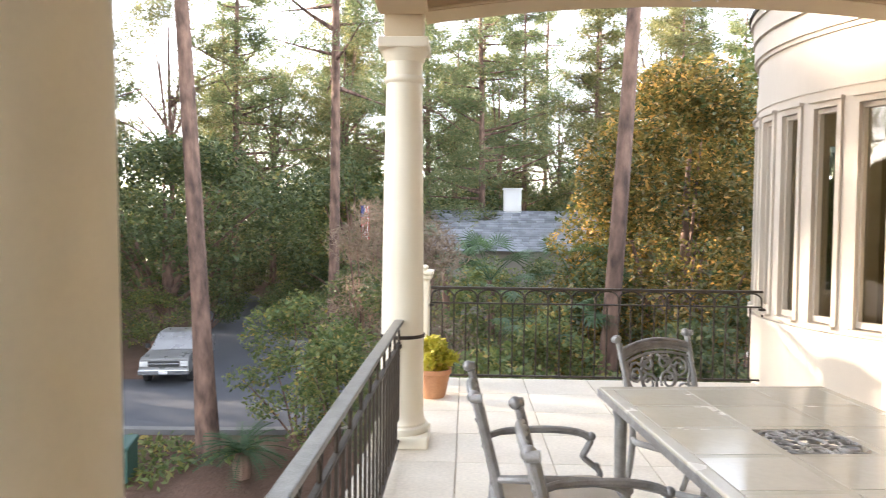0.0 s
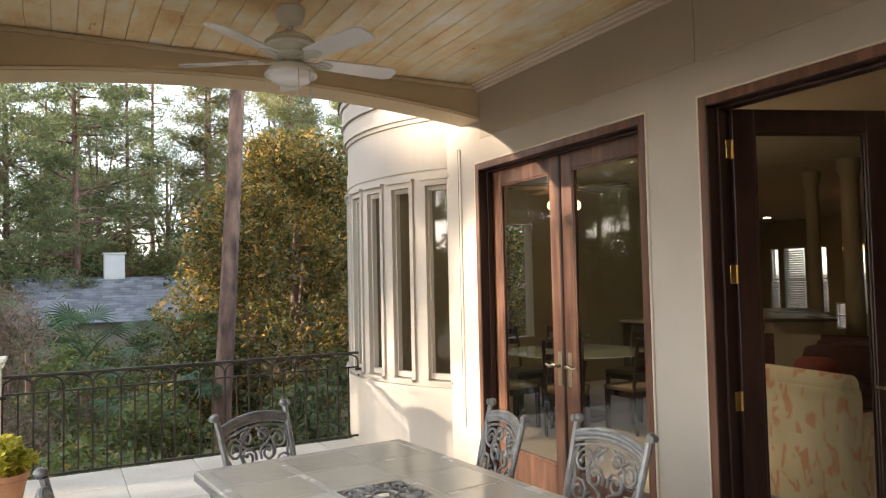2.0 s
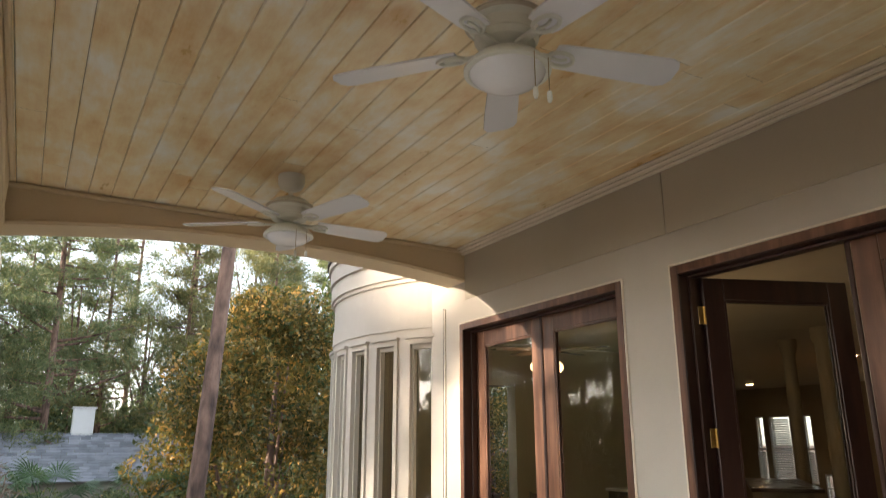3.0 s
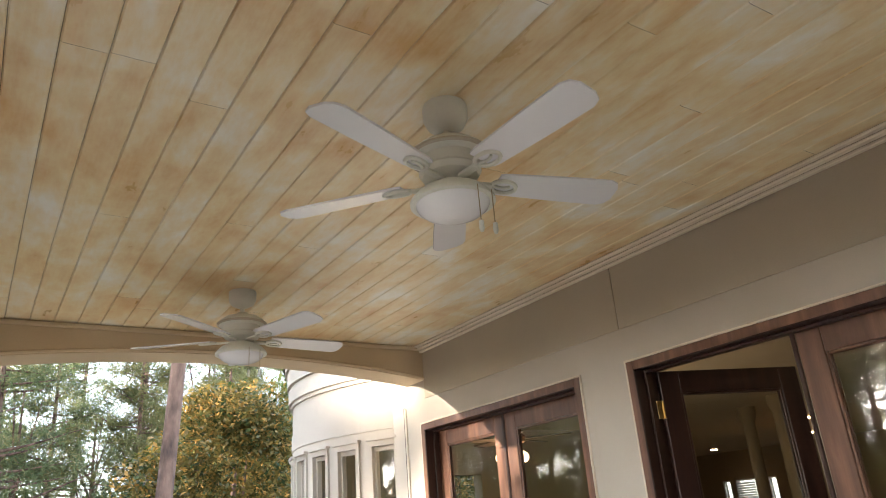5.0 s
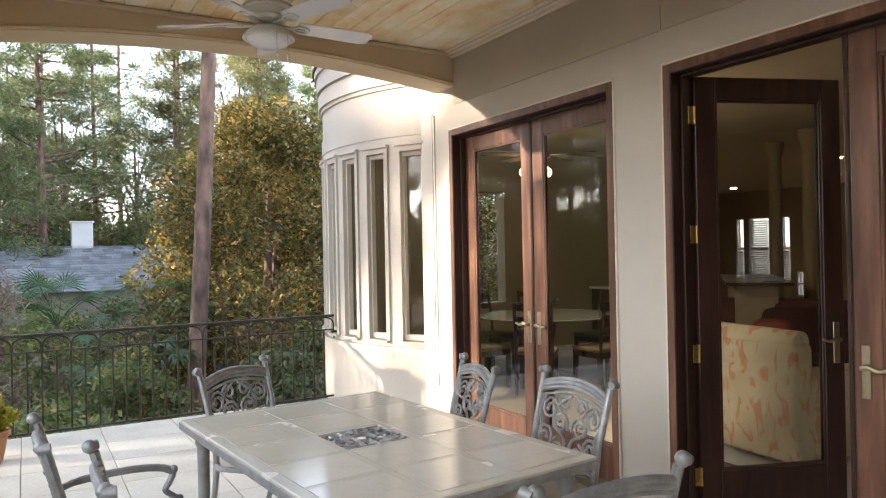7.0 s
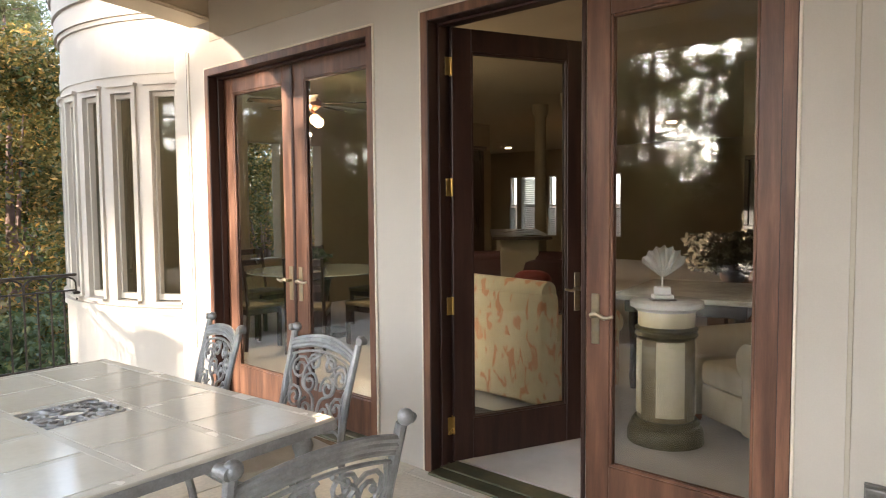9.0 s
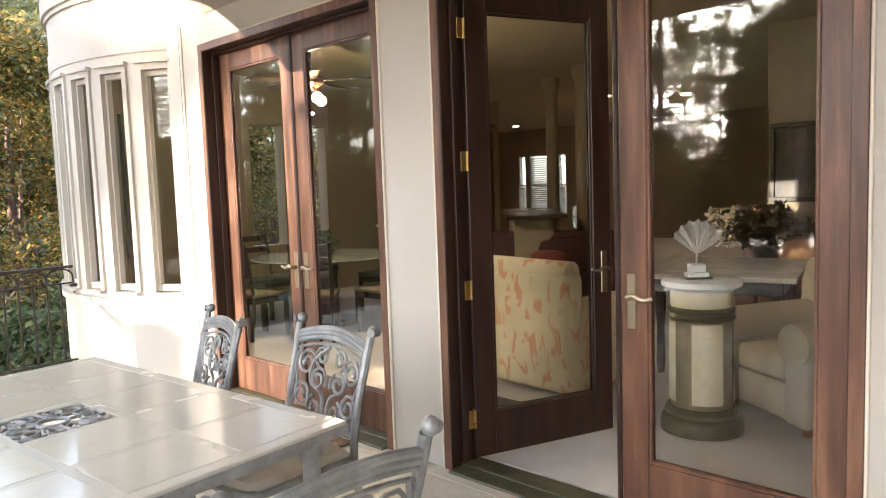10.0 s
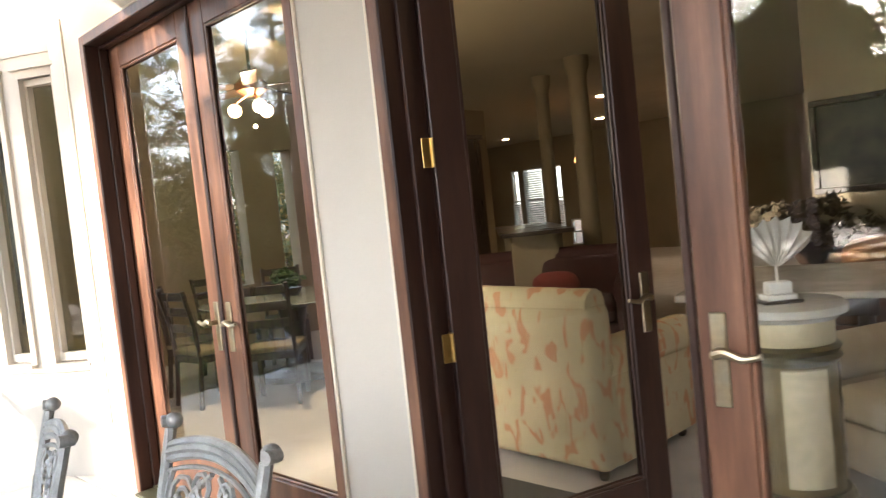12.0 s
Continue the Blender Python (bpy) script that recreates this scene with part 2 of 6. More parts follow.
def box(bm, x0, x1, y0, y1, z0, z1, bevel=0.0, seg=1):
    x0, x1, y0, y1, z0, z1 = min(x0, x1), max(x0, x1), min(y0, y1), max(y0, y1), min(z0, z1), max(z0, z1)
    v = [bm.verts.new((x, y, z)) for z in (z0, z1) for y in (y0, y1) for x in (x0, x1)]
    f = [bm.faces.new([v[i] for i in q]) for q in ((0, 2, 3, 1), (4, 5, 7, 6), (0, 1, 5, 4), (2, 6, 7, 3), (0, 4, 6, 2), (1, 3, 7, 5))]
    if bevel:
        edges = list({e for q in f for e in q.edges})
        bmesh.ops.bevel(bm, geom=edges, offset=bevel, segments=seg, affect="EDGES", profile=0.5)
    return bm


def B(x0, x1, y0, y1, z0, z1, bevel=0.0, seg=1):
    return box(bmesh.new(), x0, x1, y0, y1, z0, z1, bevel, seg)


def lathe(bm, profile, n=32, cx=0.0, cy=0.0, a0=0.0, a1=360.0):
    """Turns a profile of (radius, z) about a vertical axis."""
    full = abs(a1 - a0) >= 359.9
    rings = []
    for k in range(n if full else n + 1):
        a = radians(a0 + (a1 - a0) * k / n)
        rings.append([bm.verts.new((cx + r * math.cos(a), cy + r * math.sin(a), z)) for r, z in profile])
    for k in range(n):
        p, q = rings[k], rings[(k + 1) % len(rings)]
        for i in range(len(profile) - 1):
            bm.faces.new((p[i], q[i], q[i + 1], p[i + 1]))
    if full:
        for i in (0, -1):
            if profile[i][0] > 1e-4:
                try:
                    bm.faces.new([r[i] for r in rings])
                except ValueError:
                    pass
    bmesh.ops.recalc_face_normals(bm, faces=bm.faces)
    return bm


def tube(bm, pts, r, n=6, flat=1.0):
    """Sweeps a round section along points; r may be a list."""
    pts = [Vector(p) for p in pts]
    rs = r if isinstance(r, (list, tuple)) else [r] * len(pts)
    rings = []
    side = None
    for i, p in enumerate(pts):
        d = (pts[min(i + 1, len(pts) - 1)] - pts[max(i - 1, 0)]).normalized()
        if side is None:
            side = d.orthogonal().normalized()
        side = (side - d * side.dot(d)).normalized()
        up = d.cross(side)
        rings.append([bm.verts.new(p + (side * math.cos(2 * math.pi * k / n) + up * math.sin(2 * math.pi * k / n) * flat) * rs[i]) for k in range(n)])
    for a, b in zip(rings, rings[1:]):
        for k in range(n):
            bm.faces.new((a[k], a[(k + 1) % n], b[(k + 1) % n], b[k]))
    bm.faces.new(rings[0][::-1])
    bm.faces.new(rings[-1])
    return bm


def smooth_pts(pts, n=6):
    """Catmull-Rom through the points."""
    p = [Vector(q) for q in pts]
    p = [2 * p[0] - p[1]] + p + [2 * p[-1] - p[-2]]
    out = []
    for i in range(1, len(p) - 2):
        for k in range(n):
            t = k / n
            out.append(0.5 * ((2 * p[i]) + (p[i + 1] - p[i - 1]) * t + (2 * p[i - 1] - 5 * p[i] + 4 * p[i + 1] - p[i + 2]) * t * t
                              + (3 * p[i] - p[i - 1] - 3 * p[i + 1] + p[i + 2]) * t ** 3))
    out.append(p[-2])
    return out


def ball(bm, c, r, seg=10, rings=7, squash=1.0):
    bmesh.ops.create_uvsphere(bm, u_segments=seg, v_segments=rings, radius=r, matrix=Matrix.Translation(c) @ Matrix.Diagonal((1, 1, squash, 1)))
    return bm


def spiral(cx, cy, r0, turns, start, sign=1, n=9):
    """Points of a flat scroll that winds inwards."""
    out = []
    for k in range(int(n * turns) + 1):
        t = k / (n * turns)
        a = start + sign * 2 * math.pi * turns * t
        r = r0 * (1 - 0.72 * t)
        out.append((cx + r * math.cos(a), cy + r * math.sin(a)))
    return out


def mesh_from(name, verts, faces, material, parent=None, label=""):
    me = bpy.data.meshes.new(name)
    me.from_pydata(verts, [], faces)
    me.materials.append(material)
    ob = new(name, me)
    if parent:
        ob.parent = parent
    if label:
        ob["label"] = label
    return ob


# ---------- the large structure ----------
WX = 3.27          # outer face of the house wall
WT = 0.24          # its thickness
PS = -0.90         # south end of the porch
CEIL = 3.19
DOORS = ((3.69, 5.63), (1.35, 3.29))
DTOP = 2.55
TC = (4.92, 7.30)  # axis of the round bay
TR = 2.00

# house wall with two door openings
bm = bmesh.new()
ys = [-2.6, 1.35, 3.29, 3.69, 5.63, 6.13]
for a, b in zip(ys[0::2], ys[1::2]):
    box(bm, WX, WX + WT, a, b, -0.25, CEIL + 0.25)
for a, b in DOORS:
    box(bm, WX, WX + WT, a, b, DTOP, CEIL + 0.25)
    box(bm, WX, WX + WT, a, b, -0.25, -0.02)
wall_house = tagged(part("wall_house", bm, M_STUCCO), "cream stucco house wall along the porch", "wall", kind="structure")
# frieze above the groove, 8 mm proud, with a vertical joint
for a, b in ((PS, 3.296), (3.304, 5.55)):
    part("frieze_panel", B(WX - 0.008, WX, a, b, 2.752, CEIL - 0.05, 0.002), M_FRIEZE, wall_house, "frieze panel in a wall colour darkened for shade")
part("wall_joint", B(WX - 0.006, WX, 1.15, 1.168, 0.0, 2.74, 0.002), M_FRIEZE, wall_house, "narrow tan control joint")
part("reveal_strip", B(WX - 0.012, WX, 5.88, 5.905, 0.36, 2.72, 0.002), M_TRIM, wall_house, "narrow vertical control joint")

# unseen end wall added behind the walker, to cut light from the south
tagged(part("wall_south", B(-0.60, WX, PS - 0.25, PS, -4.1, CEIL + 0.25), M_STUCCO), "plain cream stucco end wall, unseen, added to cut light", "wall", kind="structure")

part("wall_joint", B(WX - 0.004, WX, 5.914, 5.930, 0.55, 2.73, 0.0015), M_IRON, wall_house, "narrow dark vertical joint")
# crown moulding
bm = bmesh.new()
for d, z0, z1 in ((0.04, 3.135, 3.155), (0.07, 3.155, 3.172), (0.095, 3.172, CEIL)):
    box(bm, WX - d, WX - 0.008 if z0 < 3.14 else WX, PS, 5.55, z0, z1, 0.006)
tagged(part("crown_moulding", bm, M_TRIM), "cream painted crown moulding under the ceiling", "trim", kind="structure")

# boarded porch ceiling
bm = bmesh.new()
bw = 0.138
x = -0.50
while x < WX:
    y = PS
    first = random.uniform(1.2, 3.6)
    while y < 5.55:
        y1 = min(5.55, y + first)
        first = random.uniform(2.2, 4.4)
        if 5.55 - y1 < 0.4:
            y1 = 5.55
        a, b = x + 0.001, min(x + bw, WX) - 0.001
        c = 0.005
        vs = [bm.verts.new(p) for p in ((a, y, CEIL + 0.012), (a, y, CEIL + c), (a + c, y, CEIL), (b - c, y, CEIL), (b, y, CEIL + c), (b, y, CEIL + 0.012))]
        ve = [bm.verts.new((v.co.x, y1 - 0.0015, v.co.z)) for v in vs]
        for i in range(5):
            bm.faces.new((vs[i], ve[i], ve[i + 1], vs[i + 1]))
        y = y1
    x += bw
tagged(part("ceiling", bm, M_CEILING), "pickled pine tongue-and-groove porch ceiling", "ceiling", kind="structure")
# unseen slab over the boards, added to block light from above
tagged(part("roof_deck", B(-0.75, WX + 0.1, PS - 0.25, 5.95, CEIL + 0.014, CEIL + 0.35), M_DOOR_DARK), "porch roof deck above the boards", "roof", kind="structure")


def arch_beam(name, length, ends, mid, thick, label, m):
    """A beam along +x with an arched underside."""
    bm = bmesh.new()
    n = 28
    top = CEIL - 0.001
    grid = []
    for k in range(n + 1):
        u = k / n
        z = ends + (mid - ends) * (1 - (2 * u - 1) ** 2)
        grid.append([bm.verts.new((u * length, s * thick / 2, zz)) for s in (-1, 1) for zz in (z, top)])
    for a, b in zip(grid, grid[1:]):
        bm.faces.new((a[0], b[0], b[1], a[1]))
        bm.faces.new((b[2], a[2], a[3], b[3]))
        bm.faces.new((a[0], a[2], b[2], b[0]))
        bm.faces.new((a[1], b[1], b[3], a[3]))
    bm.faces.new((grid[0][0], grid[0][1], grid[0][3], grid[0][2]))
    bm.faces.new((grid[-1][0], grid[-1][2], grid[-1][3], grid[-1][1]))
    bm.transform(m)
    ob = tagged(part(name, bm, M_BEAM), label, "beam", kind="structure")
    # bead along the lower edge and a lath under the boards
    for s in (-1, 1):
        bm = bmesh.new()
        tube(bm, [m @ Vector((length * k / n, s * (thick / 2 + 0.004), ends + (mid - ends) * (1 - (2 * k / n - 1) ** 2) + 0.018)) for k in range(n + 1)], 0.012, 6)
        part("bead", bm, M_BEAM, ob)
        bm = box(bmesh.new(), 0, length, s * thick / 2, s * (thick / 2 + 0.03), top - 0.035, top - 0.002, 0.008)
        bm.transform(m)
        part("lath", bm, M_BEAM, ob)
    return ob


COLX = -0.27
arch_beam("beam_north", WX + 0.02 - COLX - 0.13, 2.905, 3.03, 0.30, "arched cream beam over the porch end", pose(COLX + 0.13, 5.705, 0))
arch_beam("beam_west", 5.575 - 1.30 - 0.28, 2.86, 3.02, 0.30, "arched cream beam over the railing", pose(COLX, 1.44, 0, 0, 0, 90))
arch_beam("beam_west", 1.16 - PS, 2.86, 3.02, 0.30, "arched cream beam beside the stairs end", pose(COLX, PS, 0, 0, 0, 90))


def column(x, y):
    t = thing("column", pose(x, y, 0), "cream painted round porch column with square base", "column", "porch columns")
    part("plinth", B(-0.19, 0.19, -0.19, 0.19, 0.0, 0.085, 0.012, 2), M_COLUMN, t)
    prof = [(0.185, 0.085), (0.19, 0.10), (0.185, 0.125), (0.165, 0.135), (0.165, 0.15), (0.155, 0.16), (0.150, 0.20)]
    for k in range(13):
        u = k / 12
        prof.append((0.147 - 0.026 * u ** 1.6, 0.22 + 2.20 * u))
    prof += [(0.121, 2.43), (0.133, 2.44), (0.138, 2.455), (0.133, 2.47), (0.121, 2.48), (0.121, 2.57), (0.130, 2.58), (0.146, 2.62), (0.160, 2.645)]
    part("shaft", lathe(bmesh.new(), prof, 40), M_COLUMN, t, smooth=True)
    part("capital", B(-0.168, 0.168, -0.168, 0.168, 2.645, 2.715, 0.01, 2), M_COLUMN, t)
    part("post_block", B(-0.128, 0.128, -0.128, 0.128, 2.715, CEIL - 0.002, 0.006), M_BEAM, t)
    return t


column(COLX, 5.585)
column(COLX + 0.006, 1.29)

# low pier at the corner of the terrace
t = thing("corner_pier", pose(COLX - 0.03, 7.50, 0), "low cream pier with moulded cap on the terrace", "pier")
part("shaft", B(-0.115, 0.115, -0.115, 0.115, 0.0, 0.97, 0.01), M_COLUMN, t)
bm = bmesh.new()
box(bm, -0.14, 0.14, -0.14, 0.14, 0.97, 1.01, 0.012, 2)
box(bm, -0.155, 0.155, -0.155, 0.155, 1.011, 1.05, 0.012, 2)
box(bm, -0.10, 0.10, -0.10, 0.10, 1.051, 1.095, 0.02, 2)
part("cap", bm, M_COLUMN, t)


def railing(name, length, m, top, label, wide=0.022, gap=0.11):
    """Iron railing along +x: top rail, second rail, arches between, balusters, bottom rail."""
    t = thing(name, m, label, "railing", kind="structure")
    part("top_rail", B(0, length, -wide, wide, top - 0.024, top, 0.006, 2), M_RAIL if wide > 0.025 else M_IRON, t, "pale grey metal handrail" if wide > 0.025 else "")
    z2 = top - 0.155
    part("middle_rail", B(0, length, -0.012, 0.012, z2 - 0.007, z2 + 0.007, 0.003), M_IRON, t)
    part("bottom_rail", B(0, length, -0.014, 0.014, 0.05, 0.068, 0.003), M_IRON, t)
    n = max(2, round(length / gap))
    n += n % 2
    step = length / n
    balm = archm = None
    for k in range(n + 1):
        x = step * k
        tall = k % 2 == 0
        if balm is None:
            bm = box(bmesh.new(), -0.007, 0.007, -0.007, 0.007, 0.068, z2 - 0.007)
            balm = part("baluster", bm, M_IRON, t)
            balm.location = (x, 0, 0)
        else:
            o = new("baluster", balm.data)
            o.parent, o.location = t, (x, 0, 0)
    for k in range(0, n, 2):
        x = step * k
        if archm is None:
            pts = [(0.004, 0, z2)] + [(step - (step - 0.006) * math.cos(math.pi * j / 10), 0, z2 + 0.062 + 0.066 * math.sin(math.pi * j / 10)) for j in range(11)] + [(2 * step - 0.004, 0, z2)]
            archm = part("arch", tube(bmesh.new(), pts, 0.008, 6), M_IRON, t)
            archm.location = (x, 0, 0)
        else:
            o = new("arch", archm.data)
            o.parent, o.location = t, (x, 0, 0)
    # straps that hold the rails
    for x in (0.0, length):
        part("strap", B(x - 0.03, x + 0.03, -0.02, 0.02, z2 - 0.035, z2 - 0.012, 0.003), M_IRON, t)
    return t


railing("railing_north", 3.09, pose(COLX + 0.10, 7.46, 0), 0.90, "dark wrought-iron railing with arched tops on the terrace edge")
railing("railing_west", 3.98, pose(COLX - 0.01, 1.46, 0, 0, 0, 90), 0.86, "dark wrought-iron railing with broad handrail beside the porch", 0.030, 0.15)
part("collar_strap", lathe(bmesh.new(), [(0.150, 0.725), (0.154, 0.725), (0.154, 0.748), (0.150, 0.748)], 24, COLX, 5.585), M_IRON, bpy.data.objects["railing_west"]).matrix_parent_inverse = bpy.data.objects["railing_west"].matrix_basis.inverted()


# round bay with narrow windows
def arc_block(bm, r0, r1, a0, a1, z0, z1, steps=None):
    """Part of a ring about the bay's axis; angles in degrees from the west, towards the south positive."""
    n = steps or max(1, round(abs(a1 - a0) / 2.8))
    g = []
    for k in range(n + 1):
        a = radians(a0 + (a1 - a0) * k / n)
        ca, sa = -math.cos(a), -math.sin(a)
        g.append([bm.verts.new((TC[0] + r * ca, TC[1] + r * sa, z)) for r in (r0, r1) for z in (z0, z1)])
    for p, q in zip(g, g[1:]):
        bm.faces.new((p[0], q[0], q[1], p[1]))
        bm.faces.new((p[2], p[3], q[3], q[2]))
        bm.faces.new((p[0], p[2], q[2], q[0]))
        bm.faces.new((p[1], q[1], q[3], p[3]))
    bm.faces.new((g[0][0], g[0][1], g[0][3], g[0][2]))
    bm.faces.new((g[-1][0], g[-1][2], g[-1][3], g[-1][1]))
    return bm


A_START, A_END = 36.3, -91.0
WIN = [31.86 - 11.757 * k for k in range(10)]
WHALF = 3.45
WZ0, WZ1 = 0.69, 2.46
bm = bmesh.new()
arc_block(bm, TR - 0.105, TR, A_START, A_END, -4.1, WZ0)
arc_block(bm, TR - 0.105, TR, A_START, A_END, WZ1, 3.50)
edges = [A_START] + [e for w in WIN for e in (w + WHALF, w - WHALF)] + [A_END]
for a, b in zip(edges[0::2], edges[1::2]):
    arc_block(bm, TR - 0.105, TR, a, b, WZ0, WZ1)
bay = tagged(part("wall_bay", bm, M_STUCCO), "cream stucco round bay with tall narrow windows", "wall", kind="structure")
for z0, z1, d in ((3.05, 3.09, 0.022), (3.09, 3.24, 0.045), (3.24, 3.27, 0.028), (3.27, 3.44, 0.06), (3.44, 3.50, 0.085)):
    part("cornice_band", arc_block(bmesh.new(), TR, TR + d, 38, A_END, z0, z1), M_STUCCO, bay)
part("gutter", arc_block(bmesh.new(), TR - 0.3, TR + 0.105, 40, A_END, 3.503, 3.54), M_IRON, bay, "dark metal roof edge")
part("string_course", arc_block(bmesh.new(), TR, TR + 0.012, A_START, A_END, 2.60, 2.76), M_STUCCO, bay)
part("plinth_course", arc_block(bmesh.new(), TR, TR + 0.02, A_START, A_END, 0.0, 0.60), M_STUCCO, bay)
part("sill_course", arc_block(bmesh.new(), TR, TR + 0.045, A_START, A_END, 0.60, 0.655), M_STUCCO, bay)

for i, w in enumerate(WIN):
    win = tagged(new("window_%d" % (i + 1)), "tall narrow window in the round bay", "window", "bay windows", "structure")
    bm = bmesh.new()
    for a, b in ((w + WHALF + 0.9, w + WHALF - 0.25), (w - WHALF + 0.25, w - WHALF - 0.9)):
        arc_block(bm, TR - 0.06, TR + 0.022, a, b, WZ0 + 0.02, WZ1)
    arc_block(bm, TR - 0.06, TR + 0.022, w + WHALF + 0.9, w - WHALF - 0.9, WZ1, WZ1 + 0.05)
    arc_block(bm, TR, TR + 0.045, w + WHALF + 1.2, w - WHALF - 1.2, WZ1 + 0.05, WZ1 + 0.075)
    part("window_frame", bm, M_STUCCO, win)
    bm = bmesh.new()
    for a, b in ((w + WHALF - 0.25, w + WHALF - 0.8), (w - WHALF + 0.8, w - WHALF + 0.25)):
        arc_block(bm, TR - 0.10, TR - 0.02, a, b, WZ0 + 0.03, WZ1)
    arc_block(bm, TR - 0.10, TR - 0.02, w + WHALF - 0.8, w - WHALF + 0.8, WZ1 - 0.04, WZ1)
    arc_block(bm, TR - 0.10, TR - 0.02, w + WHALF - 0.8, w - WHALF + 0.8, WZ0 + 0.03, WZ0 + 0.08)
    part("sash", bm, M_STUCCO, win)
    part("window_sill", arc_block(bmesh.new(), TR - 0.10, TR + 0.05, w + WHALF + 0.5, w - WHALF - 0.5, WZ0, WZ0 + 0.02), M_STUCCO, win)
    part("pane", arc_block(bmesh.new(), TR - 0.072, TR - 0.066, w + WHALF - 0.78, w - WHALF + 0.78, WZ0 + 0.08, WZ1 - 0.04, 1), M_GLASS_TINT, win)


# french doors
def door_leaf(parent, m, w, h, material, hinges):
    """A glazed leaf; local x runs from the hinges to the lock, y is its thickness, z up."""
    leaf = new("door_leaf")
    leaf.parent = parent
    leaf.matrix_basis = m
    st, top, bot, th = 0.125, 0.125, 0.235, 0.045
    bm = bmesh.new()
    box(bm, 0, st, -th / 2, th / 2, 0, h, 0.004)
    box(bm, w - st, w, -th / 2, th / 2, 0, h, 0.004)
    box(bm, st, w - st, -th / 2, th / 2, h - top, h, 0.004)
    box(bm, st, w - st, -th / 2, th / 2, 0, bot, 0.004)
    part("rails_and_stiles", bm, material, leaf)
    bm = bmesh.new()
    for s in (-1, 1):
        y0, y1 = s * 0.006, s * (th / 2 - 0.004)
        box(bm, st, st + 0.014, y0, y1, bot, h - top, 0.003)
        box(bm, w - st - 0.014, w - st, y0, y1, bot, h - top, 0.003)
        box(bm, st + 0.014, w - st - 0.014, y0, y1, h - top - 0.014, h - top, 0.003)
        box(bm, st + 0.014, w - st - 0.014, y0, y1, bot, bot + 0.014, 0.003)
    part("glazing_bead", bm, material, leaf)
    g = part("pane", B(st + 0.002, w - st - 0.002, -0.003, 0.003, bot + 0.002, h - top - 0.002), M_GLASS, leaf)
    g.visible_shadow = False
    return leaf


def handle_set(leaf, x, s, z=0.955, d=1, material=None):
    """Back plate with a curved lever; s is the side of the leaf, d the way the lever points."""
    bm = B(x - 0.021, x + 0.021, s * 0.0225, s * 0.031, z - 0.14, z + 0.10, 0.003)
    part("handle_plate", bm, M_BRONZE, leaf, "brass lock plate")
    bm = bmesh.new()
    tube(bm, [(x, s * 0.031, z), (x, s * 0.065, z)], 0.013, 10)
    tube(bm, smooth_pts([(x, s * 0.065, z), (x + d * 0.03, s * 0.068, z + 0.008), (x + d * 0.07, s * 0.068, z - 0.006), (x + d * 0.115, s * 0.066, z + 0.004)], 5), [0.013] * 6 + [0.011] * 5 + [0.008] * 5, 8)
    part("lever", bm, M_BRONZE, leaf, "tarnished brass lever", smooth=True)


